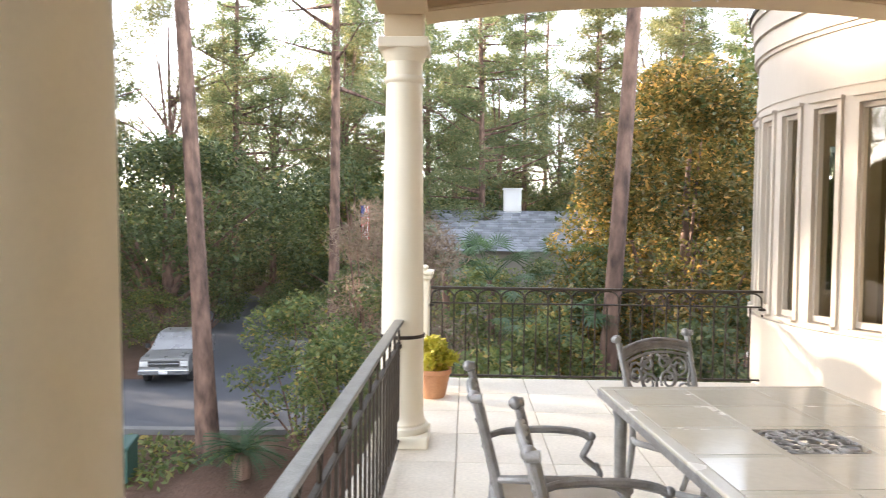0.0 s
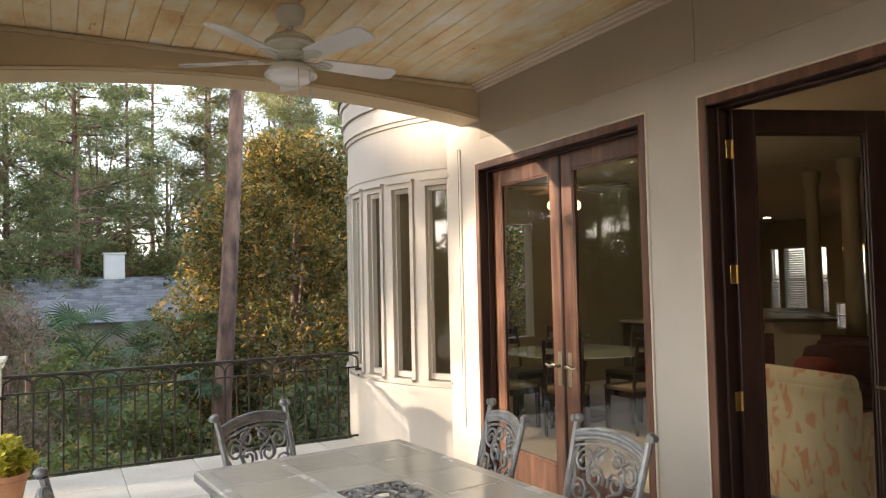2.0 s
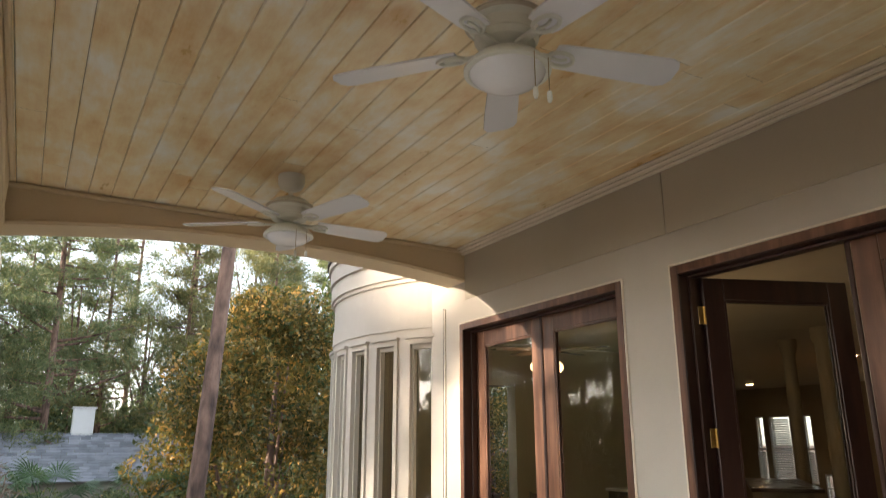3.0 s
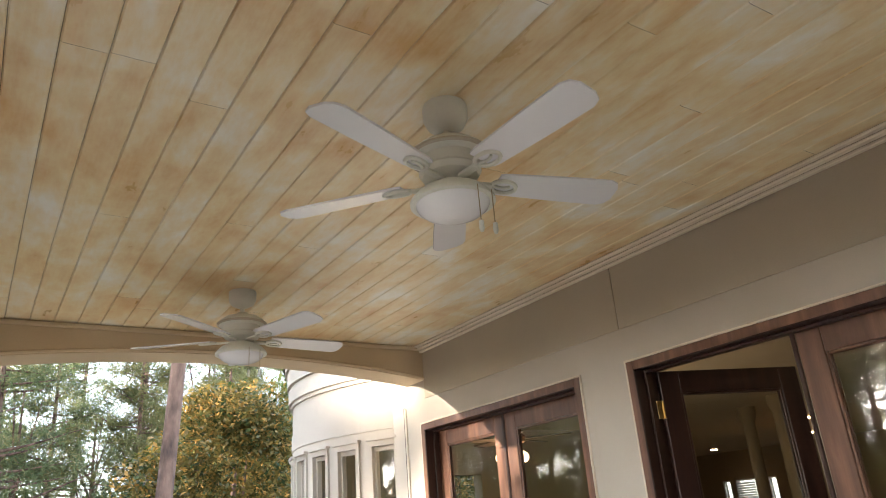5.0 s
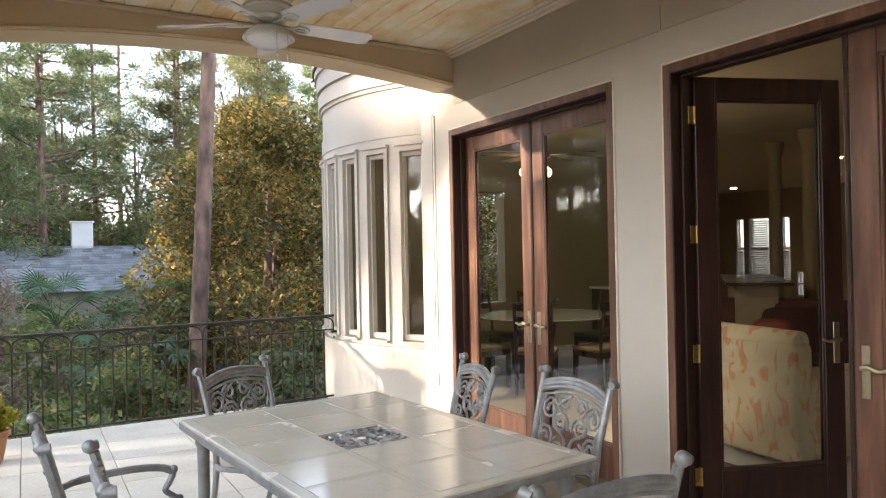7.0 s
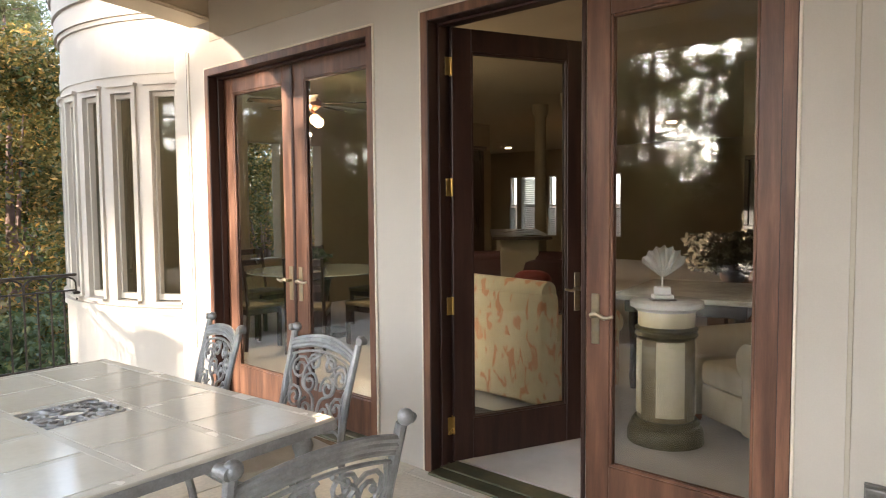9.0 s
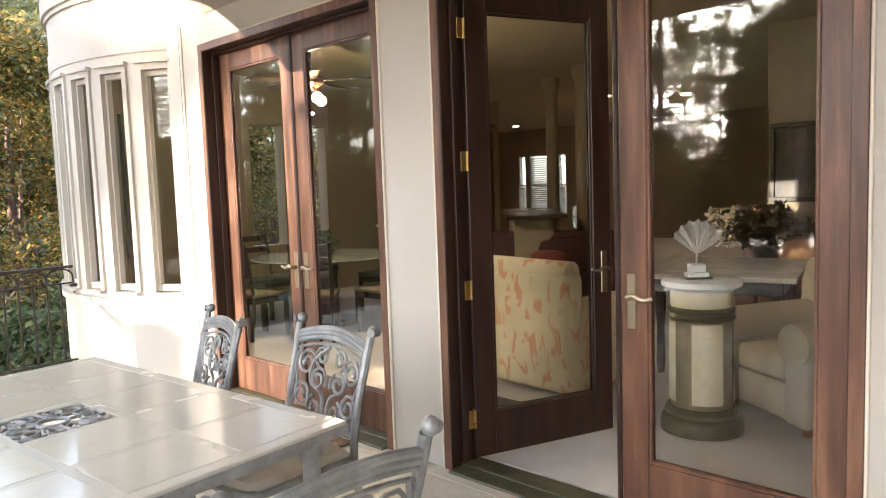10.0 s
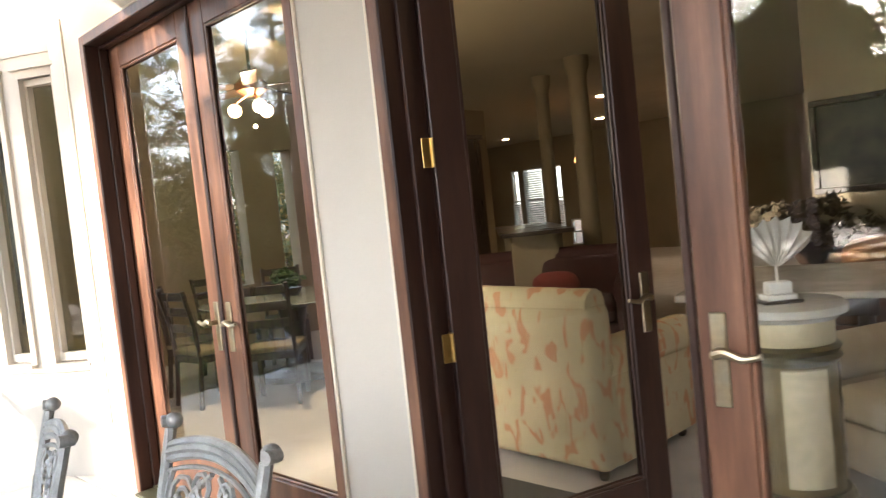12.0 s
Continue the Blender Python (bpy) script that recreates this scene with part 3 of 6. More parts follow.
for k, (a, b) in enumerate(DOORS):
    d = tagged(new("door_%d" % (k + 1)), ("closed glazed mahogany french doors" if k == 0 else "glazed mahogany french doors with one leaf open inwards"), "door", kind="structure")
    bm = bmesh.new()
    c, dep = 0.055, 0.19
    box(bm, WX - 0.012, WX + dep, a, a + c, 0, DTOP, 0.004)
    box(bm, WX - 0.012, WX + dep, b - c, b, 0, DTOP, 0.004)
    box(bm, WX - 0.012, WX + dep, a + c, b - c, DTOP - c, DTOP, 0.004)
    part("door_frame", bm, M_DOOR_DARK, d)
    # lighter mahogany on the face, against the shade coloured into the jambs
    bm = bmesh.new()
    for y0, y1, z0, z1 in ((a + 0.002, a + c - 0.004, 0, DTOP - 0.002), (b - c + 0.004, b - 0.002, 0, DTOP - 0.002), (a + c - 0.004, b - c + 0.004, DTOP - c + 0.004, DTOP - 0.002)):
        box(bm, WX - 0.016, WX - 0.0121, y0, y1, z0, z1, 0.0015)
    part("face_lining", bm, M_DOOR, d, "reddish brown face of the door frame")
    bm = bmesh.new()
    for y0, y1 in ((a + c, a + c + 0.016), (b - c - 0.016, b - c)):
        box(bm, WX + 0.06, WX + 0.105, y0, y1, 0.02, DTOP - c, 0.003)
    box(bm, WX + 0.06, WX + 0.105, a + c + 0.016, b - c - 0.016, DTOP - c - 0.016, DTOP - c, 0.003)
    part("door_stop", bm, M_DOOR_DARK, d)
    bm = bmesh.new()
    for q, (y0, y1, z0, z1) in enumerate(((a - 0.012, a, 0, DTOP + 0.012), (b, b + 0.012, 0, DTOP + 0.012), (a, b, DTOP, DTOP + 0.012))):
        box(bm, WX - 0.016, WX - 0.001, y0, y1, z0, z1, 0.003)
    part("casing_bead", bm, M_TRIM, d)
    bm = B(WX - 0.05, WX + 0.20, a + c, b - c, -0.018, 0.012, 0.004)
    box(bm, WX + 0.05, WX + 0.13, a + c, b - c, 0.0125, 0.022, 0.004)
    part("threshold", bm, M_THRESH, d, "weathered metal threshold")
    lw = (b - a - 2 * c) / 2 - 0.004
    h = DTOP - c - 0.03
    lx = WX + 0.135
    # leaf hinged at the north jamb
    if k == 0:
        north = door_leaf(d, pose(lx, b - c - 0.002, 0.024, 0, 0, -90), lw, h, M_DOOR, True)
    else:
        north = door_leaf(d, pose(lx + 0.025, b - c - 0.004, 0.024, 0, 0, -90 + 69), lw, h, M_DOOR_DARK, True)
    south = door_leaf(d, pose(lx, a + c + 0.002, 0.024, 0, 0, 90), lw, h, M_DOOR, True)
    handle_set(north, lw - 0.055, -1, d=-1)
    handle_set(south, lw - 0.055, 1, d=-1)
    bm = B(lw - 0.004, lw + 0.022, 0.0225, 0.036, 0, h, 0.006)
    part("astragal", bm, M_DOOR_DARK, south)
    if k == 1:
        for z in (0.24, 0.93, 1.60, 2.27):
            bm = bmesh.new()
            box(bm, -0.004, 0.0, -0.028, 0.022, z - 0.05 - 0.024, z + 0.05 - 0.024, 0.001)
            tube(bm, [(-0.008, -0.03, z - 0.074), (-0.008, -0.03, z + 0.026)], 0.008, 8)
            box(bm, -0.045, -0.004, -0.032, -0.028, z - 0.05 - 0.024, z + 0.05 - 0.024, 0.001)
            part("hinge", bm, M_BRASS, north, "brass butt hinge")

# terrace slab and stone floor
tagged(part("terrace_base", B(-0.50, 3.50, PS - 0.25, 7.62, -4.1, -0.045), M_STUCCO), "cream stucco base under the terrace", "wall", kind="structure")
floor = tagged(part("floor", B(-0.50, WX, PS, 7.62, -0.045, -0.012), M_GROUT), "pale stone-tiled porch and terrace floor", "floor", kind="structure")

# rooms behind the doors
tagged(part("floor_rooms", box(B(WX + WT, 17.5, -2.6, 9.3, -0.06, 0.0), 11.2, 17.5, 9.3, 14.4, -0.06, 0.0), M_CARPET), "pale grey carpet in the rooms", "floor", kind="structure")
bm = bmesh.new()
pts = [(WX + 0.1, -2.6), (17.5, -2.6), (17.5, 14.4), (11.1, 14.4), (11.1, 9.3), (TC[0], 9.2)] + [(TC[0] - 1.9 * math.cos(radians(a)), TC[1] - 1.9 * math.sin(radians(a))) for a in range(-84, 37, 6)] + [(WX + 0.1, 6.0)]
lo = [bm.verts.new((x, y, 3.02)) for x, y in pts]
hi = [bm.verts.new((x, y, 3.10)) for x, y in pts]
bm.faces.new(lo[::-1])
bm.faces.new(hi)
for i in range(len(pts)):
    j = (i + 1) % len(pts)
    bm.faces.new((lo[i], lo[j], hi[j], hi[i]))
tagged(part("ceiling_rooms", bm, M_ROOMCEIL), "plain cream room ceiling", "ceiling", kind="structure")
# the third opening is a low pane added in place of a sun patch
EAST = ((9.98, 10.27, 0.59, 2.28), (11.03, 11.3, 0.59, 2.28), (11.53, 11.86, 0.18, 0.84), (12.02, 12.29, 0.59, 2.28), (12.63, 13.24, 0.59, 2.28), (13.41, 13.67, 0.59, 2.28))
bm = bmesh.new()
edge = -2.85
for y0, y1, z0, z1 in EAST:
    box(bm, 17.5, 17.7, edge, y0, -0.06, 3.1)
    box(bm, 17.5, 17.7, y0, y1, -0.06, z0)
    box(bm, 17.5, 17.7, y0, y1, z1, 3.1)
    edge = y1
box(bm, 17.5, 17.7, edge, 14.6, -0.06, 3.1)
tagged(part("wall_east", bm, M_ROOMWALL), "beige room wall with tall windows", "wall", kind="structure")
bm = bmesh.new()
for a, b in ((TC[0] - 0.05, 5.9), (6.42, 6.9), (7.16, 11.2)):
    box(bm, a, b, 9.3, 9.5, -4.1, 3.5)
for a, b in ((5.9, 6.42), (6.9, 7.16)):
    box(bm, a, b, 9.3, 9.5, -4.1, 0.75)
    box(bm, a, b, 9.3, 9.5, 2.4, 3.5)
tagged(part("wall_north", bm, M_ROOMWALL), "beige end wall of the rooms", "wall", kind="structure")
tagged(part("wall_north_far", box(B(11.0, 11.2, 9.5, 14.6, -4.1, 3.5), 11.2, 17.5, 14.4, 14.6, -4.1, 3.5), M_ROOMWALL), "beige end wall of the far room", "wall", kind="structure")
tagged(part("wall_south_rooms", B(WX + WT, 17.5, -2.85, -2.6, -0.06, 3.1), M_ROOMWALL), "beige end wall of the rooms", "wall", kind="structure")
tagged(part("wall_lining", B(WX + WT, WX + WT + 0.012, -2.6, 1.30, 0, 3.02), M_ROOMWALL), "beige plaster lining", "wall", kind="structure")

# ---------- outdoors ----------
GZ = -4.1
RNG = np.random.default_rng(7)
bm = bmesh.new()
bmesh.ops.create_grid(bm, x_segments=60, y_segments=60, size=60, matrix=Matrix.Translation((0, 35, GZ)))
for v in bm.verts:
    if max(abs(v.co.x), abs(v.co.y - 35)) < 58:
        road = v.co.x < -0.5 and 15.5 < v.co.y < 28 or -16 < v.co.x < -4 and v.co.y > 26
        v.co.z += 0.0 if road or v.co.y < 13 else 0.28 * noise.noise(v.co * 0.21) - 0.1
for x0, x1, y0, y1 in ((-2000, -60, -2000, 2000), (60, 2000, -2000, 2000), (-60, 60, -2000, -25), (-60, 60, 95, 2000)):
    vs = [bm.verts.new(p) for p in ((x0, y0, GZ), (x1, y0, GZ), (x1, y1, GZ), (x0, y1, GZ))]
    bm.faces.new(vs)
tagged(part("ground", bm, M_MULCH, smooth=True), "brown pine-straw ground under the trees", "ground", kind="structure")


def strip(name, pts, width, z, material, label, category):
    """A flat band along a line, laid just above the ground."""
    bm = bmesh.new()
    p = [Vector((x, y, 0)) for x, y in pts]
    p = smooth_pts(p, 6)
    rows = []
    for i, q in enumerate(p):
        d = (p[min(i + 1, len(p) - 1)] - p[max(i - 1, 0)]).normalized()
        s = Vector((d.y, -d.x, 0)) * width / 2
        rows.append([bm.verts.new((q.x - s.x, q.y - s.y, z)), bm.verts.new((q.x + s.x, q.y + s.y, z)),
                     bm.verts.new((q.x - s.x, q.y - s.y, GZ - 0.3)), bm.verts.new((q.x + s.x, q.y + s.y, GZ - 0.3))])
    for a, b in zip(rows, rows[1:]):
        bm.faces.new((a[0], a[1], b[1], b[0]))
        bm.faces.new((a[1], a[3], b[3], b[1]))
        bm.faces.new((a[2], a[0], b[0], b[2]))
    return tagged(part(name, bm, material), label, category, kind="structure")


strip("road", [(-60, 17.5), (-30, 20.5), (-14, 21.8), (-5, 22.2), (3, 23.5)], 6.0, GZ + 0.02, M_ASPHALT, "grey asphalt driveway below the terrace", "road")
strip("road", [(-8.2, 24.0), (-8.6, 29), (-10.2, 35), (-14, 44), (-22, 60)], 5.0, GZ + 0.035, M_ASPHALT, "grey asphalt lane between the shrubs", "road")
strip("kerb", [(-60, 14.4), (-30, 17.4), (-14, 18.7), (-5, 19.1), (3, 20.4)], 0.30, GZ + 0.14, M_KERB, "pale concrete kerb along the driveway", "kerb")


# foliage
def quads(points, size, aspect, rng, up=0.4):
    """Leaf quads with random turn about the given points."""
    n = len(points)
    nor = rng.normal(size=(n, 3))
    nor[:, 2] = np.abs(nor[:, 2]) + up
    nor /= np.linalg.norm(nor, axis=1)[:, None]
    t = rng.normal(size=(n, 3))
    t -= nor * (t * nor).sum(1)[:, None]
    t /= np.linalg.norm(t, axis=1)[:, None]
    s = np.cross(nor, t)
    ln = size * rng.uniform(0.6, 1.3, n)[:, None]
    a, b = t * ln, s * ln * aspect
    v = np.stack([points - a * 0.5, points + b * 0.5 - a * 0.05, points + a * 0.5, points - b * 0.5 - a * 0.05], 1).reshape(-1, 3)
    return v


def quad_mesh(name, v, k=4):
    n = len(v) // k
    me = bpy.data.meshes.new(name)
    me.vertices.add(len(v))
    me.vertices.foreach_set("co", v.astype(np.float32).ravel())
    me.loops.add(len(v))
    me.loops.foreach_set("vertex_index", np.arange(len(v), dtype=np.int32))
    me.polygons.add(n)
    me.polygons.foreach_set("loop_start", np.arange(0, len(v), k, dtype=np.int32))
    me.update(calc_edges=True)
    return me


def crown_points(n, centers, radii, rng):
    k = rng.choice(len(centers), n, p=radii ** 2 / (radii ** 2).sum())
    d = rng.normal(size=(n, 3))
    d /= np.linalg.norm(d, axis=1)[:, None]
    r = radii[k] * rng.uniform(0.35, 1.0, n) ** 0.6
    return centers[k] + d * r[:, None] * np.array([1, 1, 0.8])


def leafy(name, parent, centers, radii, n, size, aspect, material, rng, up=0.4):
    me = quad_mesh(name, quads(crown_points(n, centers, radii, rng), size, aspect, rng, up))
    me.materials.append(material)
    ob = new(name, me)
    ob.parent = parent
    return ob


def blob_centers(rng, n, rx, ry, z0, z1, rmin, rmax, cone=0.0):
    """Clump centres that fill an uneven crown; cone narrows it towards the top."""
    out, rad = [], []
    for _ in range(n):
        u = rng.uniform(0, 1)
        z = z0 + (z1 - z0) * u
        w = math.sin(math.pi * min(0.98, 0.12 + 0.86 * u)) ** 0.6 * (1 - cone * u)
        a = rng.uniform(0, 2 * math.pi)
        r = w * math.sqrt(rng.uniform(0.15, 1.0))
        out.append((rx * r * math.cos(a), ry * r * math.sin(a), z))
        rad.append(rng.uniform(rmin, rmax))
    return np.array(out), np.array(rad)


def needle_tufts(tips, per, length, width, rng):
    """Bundles of long thin triangles."""
    n = len(tips) * per
    p = np.repeat(tips, per, 0)
    d = rng.normal(size=(n, 3))
    d[:, 2] = d[:, 2] * 0.7 + 0.35
    d /= np.linalg.norm(d, axis=1)[:, None]
    s = np.cross(d, rng.normal(size=(n, 3)))
    s /= np.linalg.norm(s, axis=1)[:, None]
    L = length * rng.uniform(0.6, 1.2, n)[:, None]
    base = p + rng.normal(scale=length * 0.35, size=(n, 3))
    return np.stack([base - s * width, base + s * width, base + d * L], 1).reshape(-1, 3)


def trunk_mesh(name, parent, height, r, rng, lean=0.25, n=10, taper=0.35, limbs=()):
    bm = bmesh.new()
    off = rng.normal(scale=lean, size=(2,))
    pts, rs = [], []
    for k in range(15):
        u = k / 14
        pts.append((off[0] * u * u + 0.05 * math.sin(5 * u + off[1]), off[1] * u * u, height * u))
        rs.append(r * (1.28 - 0.28 * min(1, u * 8)) * (1 - (1 - taper) * u))
    tube(bm, pts, rs, n)
    for path, r0 in limbs:
        q = smooth_pts(path, 3)
        tube(bm, q, [r0 * (1 - 0.8 * i / (len(q) - 1)) for i in range(len(q))], 5)
    return part(name, bm, M_BARK, parent, smooth=True), (lambda u: Vector((off[0] * u * u + 0.05 * math.sin(5 * u + off[1]), off[1] * u * u, height * u)))


def pine(m, height, r, start, spread, limbs, per, seed, label, material=M_PINE, tuft=(0.34, 0.022)):
    rng = np.random.default_rng(seed)
    t = thing("pine_tree", m, label, "tree", "pines")
    off = None
    paths, tips = [], []
    for k in range(limbs):
        u = start + (1 - start) * (k + rng.uniform(0, 1)) / limbs
        z = height * u
        L = spread * (1.05 - 0.75 * (u - start) / (1 - start)) * rng.uniform(0.6, 1.15)
        a = rng.uniform(0, 2 * math.pi)
        d = Vector((math.cos(a), math.sin(a), 0))
        rise = rng.uniform(-0.1, 0.35)
        p = [Vector((0, 0, z)) + d * 0.0, Vector((0, 0, z)) + d * L * 0.4 + Vector((0, 0, rise * L * 0.3)), Vector((0, 0, z)) + d * L + Vector((0, 0, rise * L))]
        paths.append((p, 0.028 + 0.018 * L))
        for j in range(rng.integers(6, 11)):
            w = rng.uniform(0.35, 1.05)
            side = Vector((-d.y, d.x, 0)) * rng.normal() * 0.32 * L * w
            q = p[0].lerp(p[2], w) + side + Vector((0, 0, rng.uniform(-0.05, 0.25) * L * 0.4))
            for _ in range(3):
                tips.append(q + Vector(rng.normal(scale=0.22, size=3)))
    trunk_mesh("trunk", t, height, r, rng, 0.2, 10, 0.3, paths)
    me = quad_mesh("crown", needle_tufts(np.array(tips), per, tuft[0], tuft[1], rng), 3)
    me.materials.append(material)
    o = new("crown", me)
    o.parent = t
    return t


def broad_tree(name, m, height, r, rx, ry, z0, z1, clumps, n, size, aspect, material, seed, label, cone=0.0, rad=(0.5, 0.95), group="", up=0.4, fork=0.35):
    rng = np.random.default_rng(seed)
    t = thing(name, m, label, "tree", group)
    c, q = blob_centers(rng, clumps, rx, ry, z0, z1, rad[0], rad[1], cone)
    limbs = []
    for k in range(min(14, clumps)):
        z = max(0.4, z0 * fork + (z1 - z0) * 0.35 * rng.uniform(0, 1) * fork * 2)
        a = Vector((0, 0, min(z, height * 0.8)))
        b = Vector(c[k])
        limbs.append(([a, a.lerp(b, 0.5) + Vector((0, 0, 0.25)), b], r * 0.42))
    trunk_mesh("trunk", t, height, r, rng, 0.15, 9, 0.25, limbs)
    leafy("crown", t, c, q, n, size, aspect, material, rng, up)
    return t


def shrub(name, m, rx, ry, h, clumps, n, size, aspect, material, seed, label, rad=(0.22, 0.42), up=0.4, stems=7, group=""):
    rng = np.random.default_rng(seed)
    t = thing(name, m, label, "shrub", group)
    c, q = blob_centers(rng, clumps, rx, ry, 0.25 * h, h, rad[0], rad[1], 0.15)
    bm = bmesh.new()
    for k in range(stems):
        b = Vector(c[k % clumps])
        tube(bm, smooth_pts([(0.1 * rng.normal(), 0.1 * rng.normal(), 0), b * 0.5 + Vector((0, 0, 0.1)), b], 3), [0.03, 0.028, 0.026, 0.022, 0.018, 0.014, 0.01], 5)
    part("branchwork", bm, M_BARK, t, smooth=True)
    leafy("crown", t, c, q, n, size, aspect, material, rng, up)
    return t


# the pines whose trunks stand close
pine(pose(-5.9, 17.3, GZ, 0, -3.5, 0), 25, 0.235, 0.46, 3.4, 34, 9, 11, "tall bare-trunked pine beside the driveway")
pine(pose(-4.75, 27.0, GZ), 26, 0.22, 0.40, 3.6, 40, 9, 12, "tall pine behind the driveway shrubs")
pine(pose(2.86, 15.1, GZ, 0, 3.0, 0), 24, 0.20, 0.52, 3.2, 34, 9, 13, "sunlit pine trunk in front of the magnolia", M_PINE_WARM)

# pines of the wood behind: four patterns, copied
patterns = [
    pine(pose(1.0, 42.0, GZ, 0, 0, 20), 22, 0.24, 0.26, 4.2, 52, 11, 21, "tall green pine in the wood behind", M_PINE, (0.42, 0.032)),
    pine(pose(-14.0, 44.0, GZ, 0, 0, 80), 24, 0.26, 0.30, 4.4, 54, 11, 22, "tall green pine in the wood behind", M_PINE, (0.42, 0.032)),
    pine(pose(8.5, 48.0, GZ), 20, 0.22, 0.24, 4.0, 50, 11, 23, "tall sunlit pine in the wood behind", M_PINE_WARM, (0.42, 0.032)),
    pine(pose(-22.0, 40.0, GZ), 26, 0.26, 0.36, 4.6, 50, 11, 24, "tall green pine in the wood behind", M_PINE, (0.42, 0.032)),
]
# the pine at (-31, 19.3) is added to dapple the sun on the bay
spots = [(-2.5, 50), (4.5, 55), (-8.5, 52), (11, 60), (15, 52), (-18, 54), (-27, 52), (-34, 48), (-31, 38), (-38, 36), (20, 64), (1.5, 66), (-5, 70),
         (-12, 66), (-24, 68), (8, 74), (-40, 58), (-46, 44), (16, 76), (-1, 82), (-16, 84), (25, 54), (-20, 33), (-44, 30),
         (-38, 70), (27, 72), (12, 41), (-9, 60), (-27, 78), (-60, 48), (3, 96), (-10, 98), (18, 95), (-30, 95), (33, 85), (-50, 70), (-48, 16), (-58, 12), (-25.5, 24.5), (-18, 18), (-23, 20.5), (-28, 22), (-33, 24), (-21, 9.0), (-26, 11.0), (-31, 12.6), (-36, 25.5), (-39, 27.5), (-45, 29.5), (-51, 34), (-31, 19.3), (-74, 33.8), (-68, 35), (-34, 8.0)]
for i, (x, y) in enumerate(spots):
    s = 0.85 + 0.35 * random.random()
    src = patterns[i % 4]
    o = copy_thing(src, pose(x, y, GZ, 0, 0, random.uniform(0, 360)))
    o.scale = (s, s, s)

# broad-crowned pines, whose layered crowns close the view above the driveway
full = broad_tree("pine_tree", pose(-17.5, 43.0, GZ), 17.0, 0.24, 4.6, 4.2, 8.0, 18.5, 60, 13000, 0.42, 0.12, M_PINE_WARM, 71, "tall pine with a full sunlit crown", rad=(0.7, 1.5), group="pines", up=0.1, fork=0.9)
full2 = broad_tree("pine_tree", pose(-12.5, 47.0, GZ), 15.5, 0.24, 4.0, 4.2, 6.5, 17.0, 52, 11000, 0.42, 0.12, M_PINE, 72, "tall pine with a full green crown", rad=(0.7, 1.5), group="pines", up=0.1, fork=0.9)
for i, (x, y) in enumerate(((-22.5, 41), (-27, 46), (-8.5, 50), (-3.5, 46), (2.5, 52), (7.5, 58), (13, 50), (-33, 43), (-15, 56), (-1, 60), (18, 58), (-40, 50), (-47, 40))):
    o = copy_thing((full, full2)[i % 2], pose(x, y, GZ, 0, 0, 77 * i))
    k = 0.92 + 0.05 * ((i * 5) % 4)
    o.scale = (k, k, k)

# live oak and other broad trees
broad_tree("live_oak", pose(-13.2, 32.0, GZ), 6.0, 0.30, 7.0, 5.0, 3.2, 8.6, 80, 20000, 0.24, 0.5, M_OAK, 31, "spreading dark green live oak beyond the driveway", rad=(0.8, 1.5))
broad_tree("live_oak", pose(-6.0, 40.0, GZ), 6.0, 0.28, 5.0, 4.0, 1.8, 8.2, 60, 11000, 0.26, 0.5, M_OAK, 32, "dark green evergreen oak at the wood's edge", rad=(0.8, 1.5))
broad_tree("live_oak", pose(9.0, 36.0, GZ), 6.5, 0.3, 4.5, 4.0, 2.5, 10.5, 55, 11000, 0.25, 0.5, M_OAK, 33, "dark evergreen tree behind the grey roof", rad=(0.7, 1.3))
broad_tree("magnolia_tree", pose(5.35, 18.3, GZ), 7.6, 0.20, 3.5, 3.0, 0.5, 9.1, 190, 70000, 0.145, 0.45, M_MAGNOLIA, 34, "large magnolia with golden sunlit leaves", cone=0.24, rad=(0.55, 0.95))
for x, y, a in ((16.5, 25.0, 140),):
    copy_thing(bpy.data.objects["magnolia_tree"], pose(x, y, GZ, 0, 0, a))
broad_tree("holly_tree", pose(9.6, 22.0, GZ), 9.0, 0.22, 3.0, 3.0, 2.0, 11.5, 70, 9000, 0.24, 0.45, M_SHRUB, 35, "bright green broadleaf tree behind the magnolia", rad=(0.6, 1.1))
# dense trees added to the west, out of direct view, to keep the low sun off the near half of the porch
oak = broad_tree("oak_tree", pose(-42.0, 15.5, GZ), 9.0, 0.3, 3.5, 3.4, 2.5, 13.0, 140, 26000, 0.38, 0.64, M_OAK, 41, "dense evergreen oak added out of direct view", rad=(0.9, 1.35), group="oaks west of the porch")
oak.scale = (1.42, 1.42, 1.17)
for x, y, a in ((-50.0, 18.0, 270), (-45.5, 15.3, 200), (-57.0, 20.0, 15), (-47.0, 16.9, 330)):
    o = copy_thing(oak, pose(x, y, GZ, 0, 0, a))
    o.scale = (1.42, 1.42, 1.18)
for x, y, a, k in ((-43.0, 8.4, 90, 0.70), (-44.0, -1.5, 180, 0.74), (-51.0, 10.5, 30, 0.78), (-53.0, 1.0, 120, 0.80), (-48.0, -8.0, 60, 0.85)):
    o = copy_thing(oak, pose(x, y, GZ, 0, 0, a))
    o.scale = (1.42, 1.42, k)
